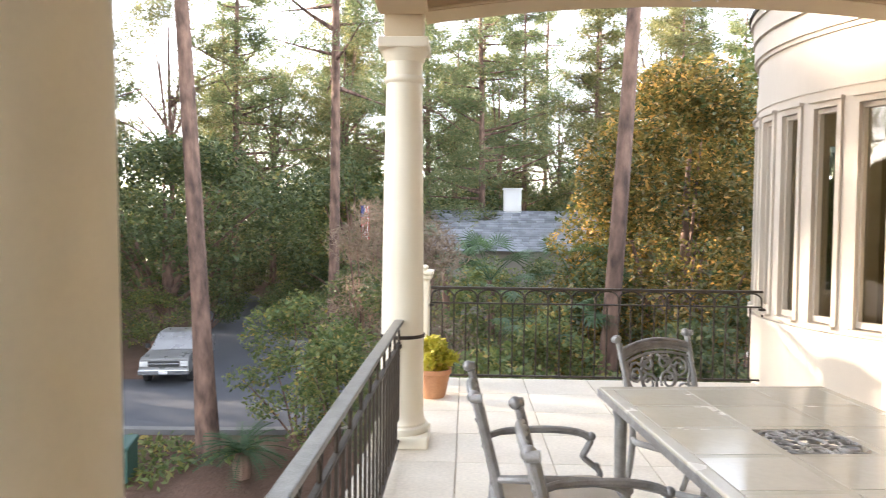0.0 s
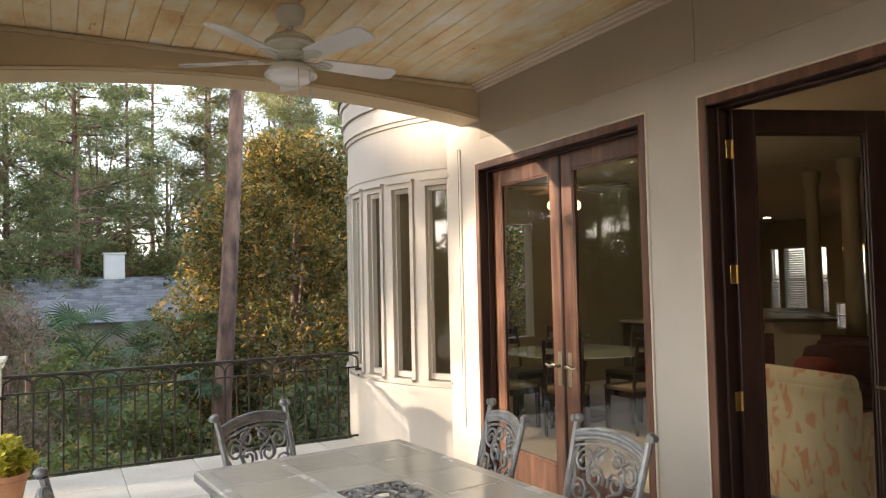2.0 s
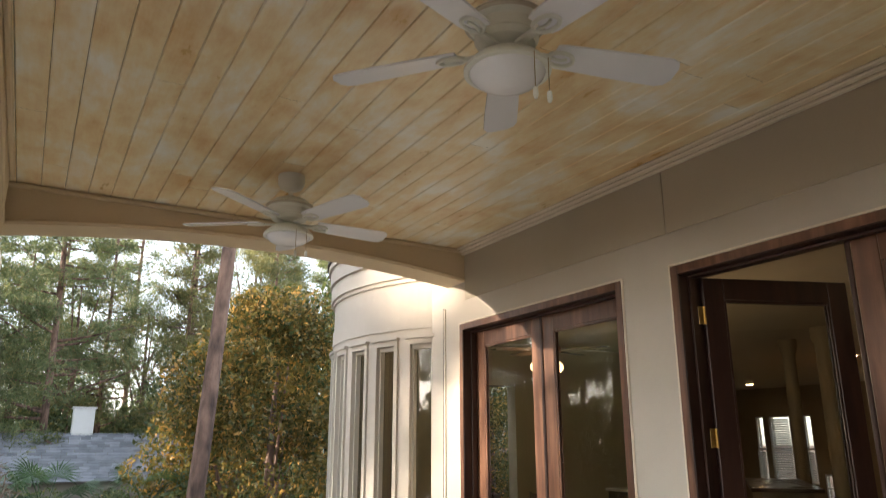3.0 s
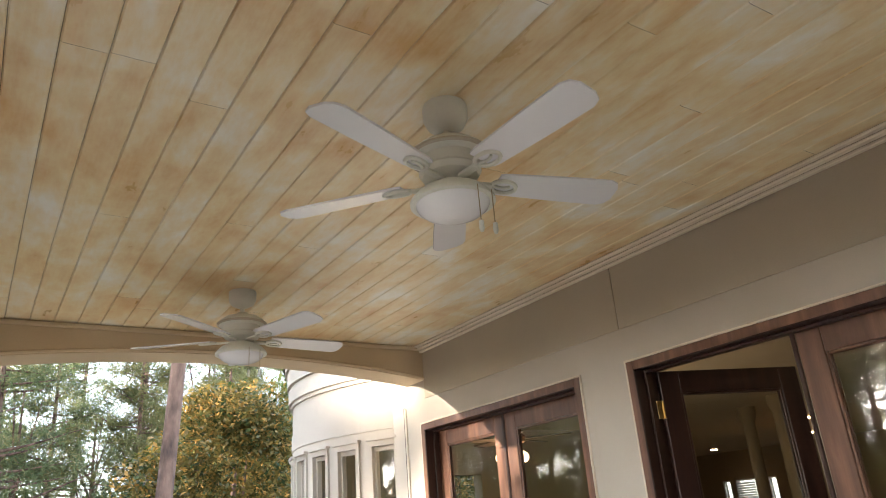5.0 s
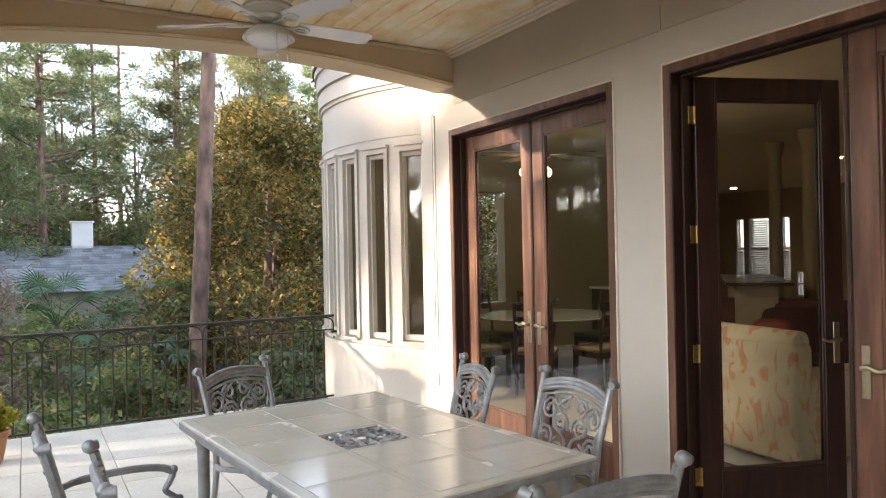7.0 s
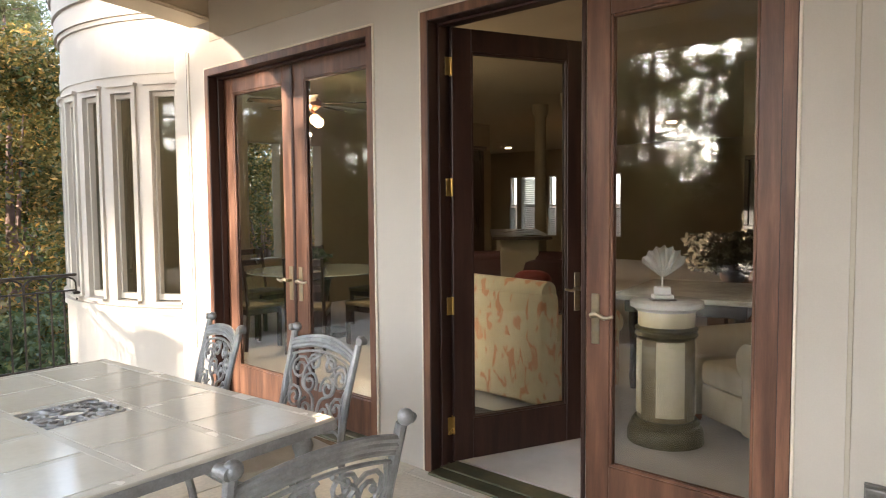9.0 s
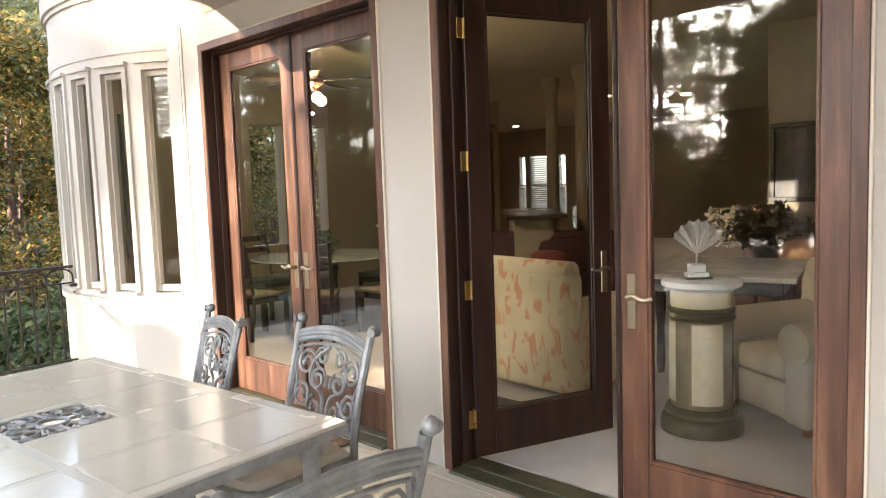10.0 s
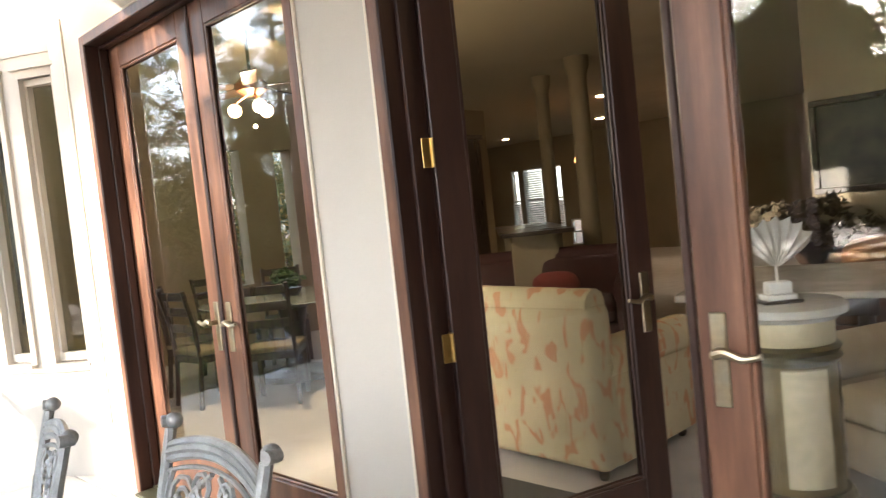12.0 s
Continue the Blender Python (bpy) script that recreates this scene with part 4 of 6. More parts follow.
# lower oaks that close the view between them, under the line of the sun
for x, y, a, k in ((-46.0, 23.2, 45, 0.48), (-49.0, 27.5, 150, 0.50), (-53.0, 25.5, 250, 0.54), (-47.0, 20.8, 310, 0.50), (-52.0, 31.0, 10, 0.56)):
    o = copy_thing(oak, pose(x, y, GZ, 0, 0, a))
    o.scale = (1.2, 1.2, k)
# taller copy added to keep the sun off the closed doors
o = copy_thing(oak, pose(-54.0, 21.2, GZ, 0, 0, 100))
o.scale = (1.05, 1.05, 1.2)
# unseen oak added east of the rooms, to dim the sky there
for x, y, a in ((20.0, -3.0, 190),):
    copy_thing(oak, pose(x, y, GZ, 0, 0, a))
# unseen tall oak, its crown set to shade the upper part of the bay
broad_tree("oak_tree", pose(-16.0, 15.3, GZ), 12.0, 0.28, 2.9, 2.7, 9.4, 16.0, 80, 9000, 0.34, 0.6, M_OAK, 46, "tall oak with a high dense crown, added unseen to shade the bay", rad=(0.7, 1.1), group="oaks west of the porch", fork=0.75)

# low woodland edge that closes the view
low = broad_tree("understory_tree", pose(-17.0, 48.0, GZ), 4.0, 0.16, 3.6, 3.2, 0.6, 6.2, 40, 5200, 0.30, 0.5, M_OAK, 61, "low evergreen tree at the edge of the wood", rad=(0.8, 1.4), group="low trees at the wood's edge")
low2 = broad_tree("understory_tree", pose(-2.0, 58.0, GZ), 4.5, 0.16, 3.8, 3.4, 0.6, 7.0, 40, 5200, 0.30, 0.5, M_SHRUB, 62, "low green tree at the edge of the wood", rad=(0.8, 1.4), group="low trees at the wood's edge")
low3 = broad_tree("understory_tree", pose(6.0, 62.0, GZ), 4.5, 0.16, 3.4, 3.4, 0.6, 7.4, 46, 5200, 0.34, 0.16, M_PINE_WARM, 63, "low yellowish pine sapling at the edge of the wood", rad=(0.7, 1.2), group="low trees at the wood's edge")
for i in range(46):
    a = radians(-62 + 96 * (i + 0.5) / 46)
    d = 46 + 9 * ((i * 7) % 5)
    for far in (0, 1):
        o = copy_thing((low, low2, low3)[(i + far) % 3], pose((d + 18 * far) * math.sin(a + 0.02 * far), (d + 18 * far) * math.cos(a), GZ, 0, 0, 53 * i))
        k = 1.0 + 0.2 * ((i * 3) % 4) / 3 + 0.30 * far
        o.scale = (k, k, k)

# shrubs under the terrace rail and along the drive
k = 0
for x, y, rx, h, mtl, lab in ((0.6, 11.2, 1.3, 3.5, M_SHRUB, "leafy shrub with yellowing leaves below the terrace"), (2.4, 10.6, 1.2, 3.3, M_OAK, "dark green shrub below the terrace"),
                              (-0.9, 12.6, 1.3, 3.4, M_OAK, "dark green shrub below the terrace"), (3.9, 12.2, 1.3, 3.9, M_OAK, "dark green shrub below the terrace"),
                              (1.6, 13.6, 1.4, 3.9, M_SHRUB, "leafy shrub with yellowing leaves below the terrace"), (-2.3, 15.2, 1.4, 3.3, M_SHRUB, "loose green shrub beside the porch"),
                              (-3.9, 18.0, 1.5, 3.6, M_SHRUB, "loose green shrub beside the driveway"), (5.4, 14.6, 1.5, 4.2, M_OAK, "dark green shrub under the magnolia"),
                              (0.2, 16.5, 1.5, 4.2, M_SHRUB, "leafy shrub with yellowing leaves among palms"), (3.2, 17.2, 1.4, 4.4, M_OAK, "dark green shrub behind the terrace"), (-1.8, 19.0, 1.5, 4.0, M_OAK, "dark green shrub behind the terrace"),
                              (1.0, 22.0, 1.8, 4.2, M_SHRUB, "tall green shrub in front of the grey roof"), (4.3, 23.0, 1.8, 4.2, M_OAK, "tall dark shrub in front of the grey roof"),
                              (-3.0, 23.5, 1.7, 4.2, M_OAK, "tall dark shrub beside the driveway"),
                              (2.6, 26.5, 1.8, 4.0, M_OAK, "tall dark shrub in front of the grey roof"), (-0.6, 27.5, 1.8, 4.1, M_SHRUB, "tall green shrub in front of the grey roof"),
                              (5.6, 27.0, 1.8, 4.4, M_OAK, "tall dark shrub in front of the grey roof"), (0.9, 30.5, 1.9, 3.9, M_SHRUB, "tall green shrub in front of the grey roof"), (3.9, 31.0, 1.9, 4.0, M_SHRUB, "tall green shrub in front of the grey roof")):
    k += 1
    shrub("shrub", pose(x, y, GZ, 0, 0, 40 * k), rx, rx, h, 34, 5200, 0.13, 0.5, mtl, 50 + k, lab, rad=(0.3, 0.55))
for x, y, rx, h in ((-2.6, 20.5, 1.2, 6.0), (-0.6, 14.6, 1.0, 5.2), (-3.3, 29.5, 1.8, 6.2), (-1.2, 24.5, 1.5, 5.6)):
    k += 1
    shrub("bare_bush", pose(x, y, GZ, 0, 0, 40 * k), rx, rx, h, 30, 5200, 0.22, 0.10, M_TWIG, 50 + k, "brownish twiggy bush, nearly bare", rad=(0.35, 0.7), up=0.0, stems=20)
for x, y, rx, h in ((-9.6, 38.5, 1.6, 1.9), (-7.2, 37.5, 1.5, 1.6), (-12.8, 36.5, 1.9, 2.2), (-13.2, 30.5, 2.0, 2.4), (-15.5, 26.8, 2.2, 2.8), (-18, 30, 2.4, 3.0), (-5.4, 33.5, 1.7, 2.4), (-9.2, 43.0, 2.4, 3.0)):
    k += 1
    shrub("hedge_bush", pose(x, y, GZ, 0, 0, 40 * k), rx, rx * 0.9, h, 36, 4500, 0.12, 0.55, M_SHRUB if k % 2 else M_OAK, 50 + k, "rounded clipped green bush beside the lane", rad=(0.35, 0.6), group="clipped bushes")


def fan_palm(m, seed, h, n, size, label):
    rng = np.random.default_rng(seed)
    t = thing("fan_palm", m, label, "palm", "fan palms")
    part("trunk", tube(bmesh.new(), [(0, 0, 0), (0.03, 0, h * 0.5), (0, 0.03, h)], [0.13, 0.11, 0.1], 8), M_BARK, t, smooth=True)
    for _ in range(n):
        a, e = rng.uniform(0, 2 * math.pi), rng.uniform(-0.15, 1.1)
        L = size * rng.uniform(0.6, 1.0)
        hub = Vector((math.cos(a) * math.cos(e), math.sin(a) * math.cos(e), math.sin(e))) * L
        bm = bmesh.new()
        tube(bm, [(0, 0, h), Vector((0, 0, h)) + hub * 0.5 + Vector((0, 0, 0.05)), Vector((0, 0, h)) + hub], 0.012, 4)
        d = hub.normalized()
        s = d.cross(Vector((0, 0, 1))).normalized()
        u = s.cross(d)
        c = Vector((0, 0, h)) + hub
        for j in range(17):
            f = (j - 8) / 8 * 1.75
            w = d * math.cos(f) + s * math.sin(f) - u * 0.10
            q = w * size * 0.55 * (1 - 0.12 * abs(f))
            o = (-d * math.sin(f) + s * math.cos(f)) * 0.022
            vs = [bm.verts.new(c), bm.verts.new(c + q * 0.5 + o), bm.verts.new(c + q - Vector((0, 0, 0.1 * size))), bm.verts.new(c + q * 0.5 - o)]
            bm.faces.new(vs)
        part("frond", bm, M_PALM, t)
    return t


fan_palm(pose(2.75, 18.6, GZ), 1, 4.3, 14, 1.2, "green fan palm among the shrubs")
fan_palm(pose(0.75, 18.0, GZ), 2, 4.2, 13, 1.15, "green fan palm among the shrubs")
fan_palm(pose(1.9, 15.2, GZ), 3, 3.6, 12, 1.0, "green fan palm among the shrubs")
fan_palm(pose(-0.4, 20.6, GZ), 4, 4.3, 12, 1.1, "green fan palm among the shrubs")


def sago(m, seed):
    rng = np.random.default_rng(seed)
    t = thing("sago_palm", m, "dark green sago palm on the pine straw", "palm")
    part("trunk", lathe(bmesh.new(), [(0.15, 0), (0.17, 0.2), (0.12, 0.4), (0.02, 0.45)], 10), M_BARK, t)
    for k in range(34):
        a, e = rng.uniform(0, 2 * math.pi), rng.uniform(0.1, 1.2)
        L = rng.uniform(0.7, 1.0)
        d = Vector((math.cos(a), math.sin(a), 0))
        pts = [Vector((0, 0, 0.42)) + d * L * v * math.cos(e * (1 - 0.5 * v)) + Vector((0, 0, L * v * math.sin(e) - 0.45 * v * v * L)) for v in (0, 0.25, 0.5, 0.75, 1.0)]
        q = smooth_pts(pts, 3)
        bm = bmesh.new()
        tube(bm, q, 0.008, 4)
        s = Vector((-d.y, d.x, 0))
        for i in range(2, len(q) - 1):
            for w in (-1, 1):
                for f in (0.0, 0.5):
                    c = q[i].lerp(q[i + 1], f)
                    o = (q[i + 1] - q[i]).normalized()
                    tip = c + s * w * 0.15 + o * 0.07 + Vector((0, 0, 0.02))
                    bm.faces.new([bm.verts.new(c - o * 0.008), bm.verts.new(c + o * 0.008), bm.verts.new(tip)])
        part("frond", bm, M_PALM, t)
    return t


sago(pose(-4.65, 15.9, GZ), 3).scale = (1.25, 1.25, 1.3)
rng = np.random.default_rng(91)
P = np.stack([rng.uniform(-12, -4.9, 2000), rng.uniform(15.2, 18.4, 2000), np.full(2000, GZ + 0.10)], 1)
keep = np.array([noise.noise(Vector(p) * 0.55) > 0.02 for p in P])
me = quad_mesh("ground_cover", quads(P[keep] + rng.normal(scale=(0.1, 0.1, 0.05), size=(keep.sum(), 3)), 0.22, 0.4, rng, 0.2))
me.materials.append(M_SHRUB)
tagged(new("ground_cover", me), "low green ground cover on the pine straw", "plants", kind="stuff")

# neighbouring house: roof, chimney, wall
t = thing("neighbour_house", pose(3.2, 40.5, GZ), "grey-shingled low house with white chimney behind trees", "house")
part("wall", B(-4.6, 4.6, -2.6, 4.0, 0, 4.2), M_HOUSE, t)
vs = []
bm = bmesh.new()
for r in range(17):
    y0, z0 = -3.2 + 0.21 * r, 4.1 + 0.122 * r
    x = -5.0 + (0.15 if r % 2 else 0)
    while x < 5.0:
        w = 0.55 * random.uniform(0.7, 1.3)
        n0 = len(bm.verts)
        box(bm, x, min(x + w - 0.012, 5.0), y0, y0 + 0.235, z0, z0 + 0.022 + 0.012 * random.random())
        bm.verts.ensure_lookup_table()
        for v in bm.verts[n0:]:
            v.co.z += (v.co.y - y0) * 0.50
        x += w
bm.verts.ensure_lookup_table()
roof = part("roof", bm, M_SHINGLE, t, "grey shingle roof")
part("ridge", B(-5.0, 5.0, 0.3, 0.55, 6.17, 6.24, 0.02), M_SHINGLE, roof)
part("roof_back", B(-5.0, 5.0, 0.4, 4.2, 6.0, 6.15), M_SHINGLE, t)
ch = part("chimney", B(-0.97, 0.0, 0.3, 1.1, 5.9, 7.42, 0.02), M_WHITE, t, "white painted chimney")
part("chimney_cap", B(-1.04, 0.07, 0.23, 1.17, 7.42, 7.50, 0.02), M_WHITE, ch)


# pickup on the driveway
def pickup(m):
    t = thing("pickup_truck", m, "silver pickup truck parked on the driveway, facing the house", "truck")
    silver = noise_mat("silver_paint", (0.28, 0.275, 0.27), (0.33, 0.325, 0.32), 2, 0.3, 0.6, bump=0.01)
    black = noise_mat("black_plastic", (0.02, 0.02, 0.02), (0.035, 0.035, 0.035), 5, 0.5)
    dark = noise_mat("tinted_glass", (0.012, 0.014, 0.016), (0.02, 0.022, 0.025), 2, 0.15, spec=0.2)
    chrome = noise_mat("chrome", (0.6, 0.6, 0.6), (0.7, 0.7, 0.7), 4, 0.15, 1.0)
    lamp = noise_mat("headlight_glass", (0.7, 0.7, 0.68), (0.8, 0.8, 0.78), 4, 0.1)
    rubber = noise_mat("rubber", (0.02, 0.02, 0.02), (0.03, 0.03, 0.03), 6, 0.8)

    def hull(sec, half0):
        bm = bmesh.new()
        L = [bm.verts.new((-w, y, z)) for y, z, w in sec]
        R = [bm.verts.new((w, y, z)) for y, z, w in sec]
        n = len(sec)
        bm.faces.new(L[::-1])
        bm.faces.new(R)
        for i in range(n):
            j = (i + 1) % n
            bm.faces.new((L[i], L[j], R[j], R[i]))
        bmesh.ops.recalc_face_normals(bm, faces=bm.faces)
        bmesh.ops.bevel(bm, geom=bm.edges, offset=0.035, segments=2, affect="EDGES")
        return bm
    part("body", hull([(0.05, 0.45, 0.93), (0.0, 0.62, 0.94), (0.03, 1.0, 0.92), (0.25, 1.10, 0.90), (1.45, 1.18, 0.92), (1.5, 1.2, 0.92), (5.2, 1.2, 0.94), (5.25, 0.55, 0.94), (5.2, 0.45, 0.93)], 0), silver, t, smooth=True)
    part("cabin", hull([(1.25, 1.17, 0.84), (1.95, 1.78, 0.70), (2.2, 1.82, 0.68), (3.3, 1.80, 0.68), (3.55, 1.17, 0.84)], 0), silver, t, smooth=True)
    bm = bmesh.new()
    bm.faces.new([bm.verts.new(p) for p in ((-0.74, 1.33, 1.23), (0.74, 1.33, 1.23), (0.63, 1.90, 1.73), (-0.63, 1.90, 1.73))])
    bmesh.ops.solidify(bm, geom=bm.faces[:], thickness=-0.02)
    part("windscreen", bm, dark, t)
    for s in (-1, 1):
        bm = bmesh.new()
        bm.faces.new([bm.verts.new((s * w, y, z)) for y, z, w in ((1.55, 1.26, 0.838), (3.3, 1.26, 0.838), (3.12, 1.70, 0.735), (2.1, 1.70, 0.735))])
        bmesh.ops.solidify(bm, geom=bm.faces[:], thickness=0.015 * s)
        part("side_window", bm, dark, t)
        part("headlight", B(s * 0.60, s * 0.90, -0.015, 0.05, 0.76, 0.95, 0.015, 2), lamp, t)
        part("mirror", B(s * 0.93, s * 1.10, 1.5, 1.58, 1.22, 1.40, 0.02, 2), black, t)
    part("grille", B(-0.57, 0.57, -0.012, 0.05, 0.74, 0.96, 0.01), black, t)
    part("grille_bar", B(-0.58, 0.58, -0.03, 0.0, 0.83, 0.875, 0.008), chrome, t)
    part("bumper", B(-0.95, 0.95, -0.12, 0.10, 0.44, 0.64, 0.03, 2), chrome, t)
    part("number_plate", B(-0.16, 0.16, -0.135, -0.12, 0.48, 0.60, 0.003), M_WHITE, t)
    for s in (-1, 1):
        for y in (0.95, 4.25):
            w = part("wheel", lathe(bmesh.new(), [(0.20, -0.11), (0.34, -0.12), (0.37, -0.09), (0.37, 0.09), (0.34, 0.12), (0.20, 0.11)], 20), rubber, t)
            w.matrix_basis = pose(s * 0.84, y, 0.37, 0, 90, 0)
            part("rim", lathe(bmesh.new(), [(0.02, 0.10), (0.10, 0.115), (0.20, 0.09), (0.20, -0.09), (0.02, -0.10)], 16), chrome, w)
    return t


pickup(pose(-9.85, 24.0, GZ + 0.035, 0, 0, 9.0)).scale = (0.86, 0.86, 0.86)

# green utility box and a flag by the lane
t = thing("utility_box", pose(-7.5, 15.7, GZ, 0, 0, 12), "dark green metal utility box on the pine straw", "utility box")
green = noise_mat("green_enamel", (0.025, 0.075, 0.06), (0.04, 0.10, 0.08), 3, 0.5, bump=0.03)
part("cabinet", B(-0.5, 0.5, -0.45, 0.45, 0, 0.70, 0.02, 2), green, t)
part("lid", B(-0.53, 0.53, -0.48, 0.48, 0.702, 0.80, 0.03, 2), green, t)
t = thing("flagpole", pose(-4.05, 29.0, GZ), "striped flag hanging from a thin pole", "flag")
part("pole", tube(bmesh.new(), [(0, 0, 0), (0, 0, 6.4)], 0.03, 6), M_IRON, t)
red = noise_mat("flag_red", (0.45, 0.05, 0.05), (0.5, 0.07, 0.07), 3, 0.8)
blue = noise_mat("flag_blue", (0.04, 0.06, 0.22), (0.05, 0.08, 0.26), 3, 0.8)
for i in range(7):
    w = 0.045
    x0 = 0.03 + i * w
    part("stripe", B(x0, x0 + w, -0.02 + 0.03 * math.sin(i * 1.3), 0.0 + 0.03 * math.sin(i * 1.3), 4.85 + 0.1 * math.sin(i), 6.2), red if i % 2 == 0 else M_WHITE, t)
part("canton", B(0.025, 0.17, -0.06, -0.045, 5.75, 6.22), blue, t)


# ---------- porch things ----------
def ceiling_fan(x, y, turn):
    t = thing("ceiling_fan", pose(x, y, CEIL), "white five-bladed ceiling fan with opal light bowl", "ceiling fan", "porch fans")
    part("canopy", lathe(bmesh.new(), [(0.0, -0.001), (0.080, -0.001), (0.083, -0.014), (0.081, -0.058), (0.068, -0.084), (0.036, -0.100), (0.018, -0.106), (0.0, -0.106)], 32), M_FAN, t, smooth=True)
    part("downrod", tube(bmesh.new(), [(0, 0, -0.08), (0, 0, -0.16)], 0.014, 12), M_FAN, t, smooth=True)
    motor = part("motor", lathe(bmesh.new(), [(0.0, -0.165), (0.03, -0.167), (0.045, -0.18), (0.10, -0.198), (0.135, -0.225), (0.142, -0.240), (0.128, -0.252), (0.112, -0.258), (0.106, -0.295), (0.112, -0.305), (0.100, -0.325), (0.060, -0.338), (0.048, -0.352), (0.0, -0.352)], 40), M_FAN, t, smooth=True)
    part("trim_ring", lathe(bmesh.new(), [(0.139, -0.234), (0.147, -0.237), (0.147, -0.244), (0.137, -0.247)], 40), M_TABLE_FRAME, motor)
    light = part("light_fitter", lathe(bmesh.new(), [(0.0, -0.354), (0.070, -0.355), (0.092, -0.368), (0.118, -0.382), (0.140, -0.405), (0.150, -0.418), (0.150, -0.428), (0.136, -0.432), (0.128, -0.428)], 40), M_FAN, t, smooth=True)
    part("light_bowl", lathe(bmesh.new(), [(0.132, -0.424), (0.124, -0.444), (0.100, -0.464), (0.06, -0.478), (0.0, -0.483)], 40), M_OPAL, light, "frosted opal bowl", smooth=True)
    motor.location.z = light.location.z = 0.032
    blade = iron = None
    for k in range(5):
        m = pose(0, 0, -0.302, 0, 0, turn + 72 * k) @ pose(0, 0, 0, -12, 0, 0)
        if blade is None:
            bm = bmesh.new()
            prof = [(0.175, 0.052), (0.20, 0.058), (0.45, 0.069), (0.615, 0.072), (0.645, 0.060), (0.660, 0.030)]
            up = [(x, w) for x, w in prof]
            pts = up + [(x, -w) for x, w in prof[::-1]]
            lo = [bm.verts.new((x, w, -0.004)) for x, w in pts]
            hi = [bm.verts.new((x, w, 0.004)) for x, w in pts]
            bm.faces.new(lo[::-1])
            bm.faces.new(hi)
            for i in range(len(pts)):
                j = (i + 1) % len(pts)
                bm.faces.new((lo[i], lo[j], hi[j], hi[i]))
            blade = part("blade", bm, M_BLADE, t)
            blade.matrix_basis = m
            bm = bmesh.new()
            box(bm, 0.06, 0.15, -0.016, 0.016, -0.018, -0.005, 0.004)
            loop = [(0.15, 0.0), (0.175, 0.03), (0.225, 0.034), (0.25, 0.012), (0.235, -0.018), (0.20, -0.03), (0.165, -0.022), (0.15, 0.0)]
            tube(bm, smooth_pts([(x, y, -0.009) for x, y in loop], 4), 0.008, 6)
            tube(bm, smooth_pts([(0.16, 0, -0.009), (0.2, 0.008, -0.009), (0.225, 0.0, -0.009)], 4), 0.006, 6)
            iron = part("blade_iron", bm, M_FAN, t, smooth=True)
            iron.matrix_basis = m
        else:
            for src in (blade, iron):
                o = new(src.name.split(".")[0], src.data)
                o.parent, o.matrix_basis = t, m
    for dx, dy, L in ((0.0, -0.152, 0.13), (0.07, -0.135, 0.12)):
        c = part("pull_chain", tube(bmesh.new(), [(dx, dy, -0.385), (dx, dy, -0.385 - L)], 0.0018, 5), M_BRONZE, t)
        part("pull_knob", lathe(bmesh.new(), [(0.0, 0.0), (0.008, -0.004), (0.009, -0.03), (0.006, -0.042), (0.0, -0.044)], 10, dx, dy), M_FAN, c).location = (0, 0, -0.385 - L)
    return t


ceiling_fan(1.41, 4.58, 290)
ceiling_fan(1.435, 2.275, 274)


# stone-topped dining table
TW, TL, TZ = 1.104, 1.70, 0.732
table_m = pose(0.8, 4.15, 0, 0, 0, 5.0)
table = thing("dining_table", table_m, "rectangular patio table with stone-tiled top and openwork centre", "table")
bm = bmesh.new()
bo = 0.055
for x0, x1, y0, y1 in ((0, TW, -bo, 0), (0, TW, -TL, -TL + bo), (0, bo, -TL + bo, -bo), (TW - bo, TW, -TL + bo, -bo)):
    box(bm, x0, x1, y0, y1, TZ - 0.045, TZ, 0.006, 2)
rim = part("rim", bm, M_TABLE_FRAME, table)
bm = bmesh.new()
for x0, x1, y0, y1 in ((-0.004, TW + 0.004, -0.0001, 0.004), (-0.004, TW + 0.004, -TL - 0.004, -TL + 0.0001), (-0.004, 0.0001, -TL, 0.0), (TW - 0.0001, TW + 0.004, -TL, 0.0)):
    box(bm, x0, x1, y0, y1, TZ - 0.046, TZ - 0.012, 0.001)
part("edge_band", bm, M_CAST, table, "dark grey metal edge band")
cols, rowsn = 3, 5
iw, il = TW - 2 * bo, TL - 2 * bo
bar = 0.032
tw, tl = (iw - bar * (cols - 1)) / cols, (il - bar * (rowsn - 1)) / rowsn
bm = bmesh.new()
for i in range(1, cols):
    x = bo + i * tw + (i - 1) * bar
    box(bm, x, x + bar, -TL + bo, -bo, TZ - 0.03, TZ - 0.002, 0.0008)
for j in range(1, rowsn):
    y = -bo - j * tl - (j - 1) * bar
    for i in range(cols):
        x = bo + i * (tw + bar)
        box(bm, x, x + tw, y - bar, y, TZ - 0.03, TZ - 0.002, 0.0008)
part("lattice", bm, M_TABLE_FRAME, table)
tile = None
for i in range(cols):
    for j in range(rowsn):
        x, y = bo + i * (tw + bar), -bo - j * (tl + bar)
        if i == 1 and j == 2:
            continue
        if tile is None:
            tile = part("tile", B(0.0015, tw - 0.0015, -tl + 0.0015, -0.0015, TZ - 0.025, TZ - 0.001, 0.0006), M_TABLE_TILE, table)
            tile.location = (x, y, 0)
        else:
            o = new("tile", tile.data)
            o.parent, o.location = table, (x, y, 0)
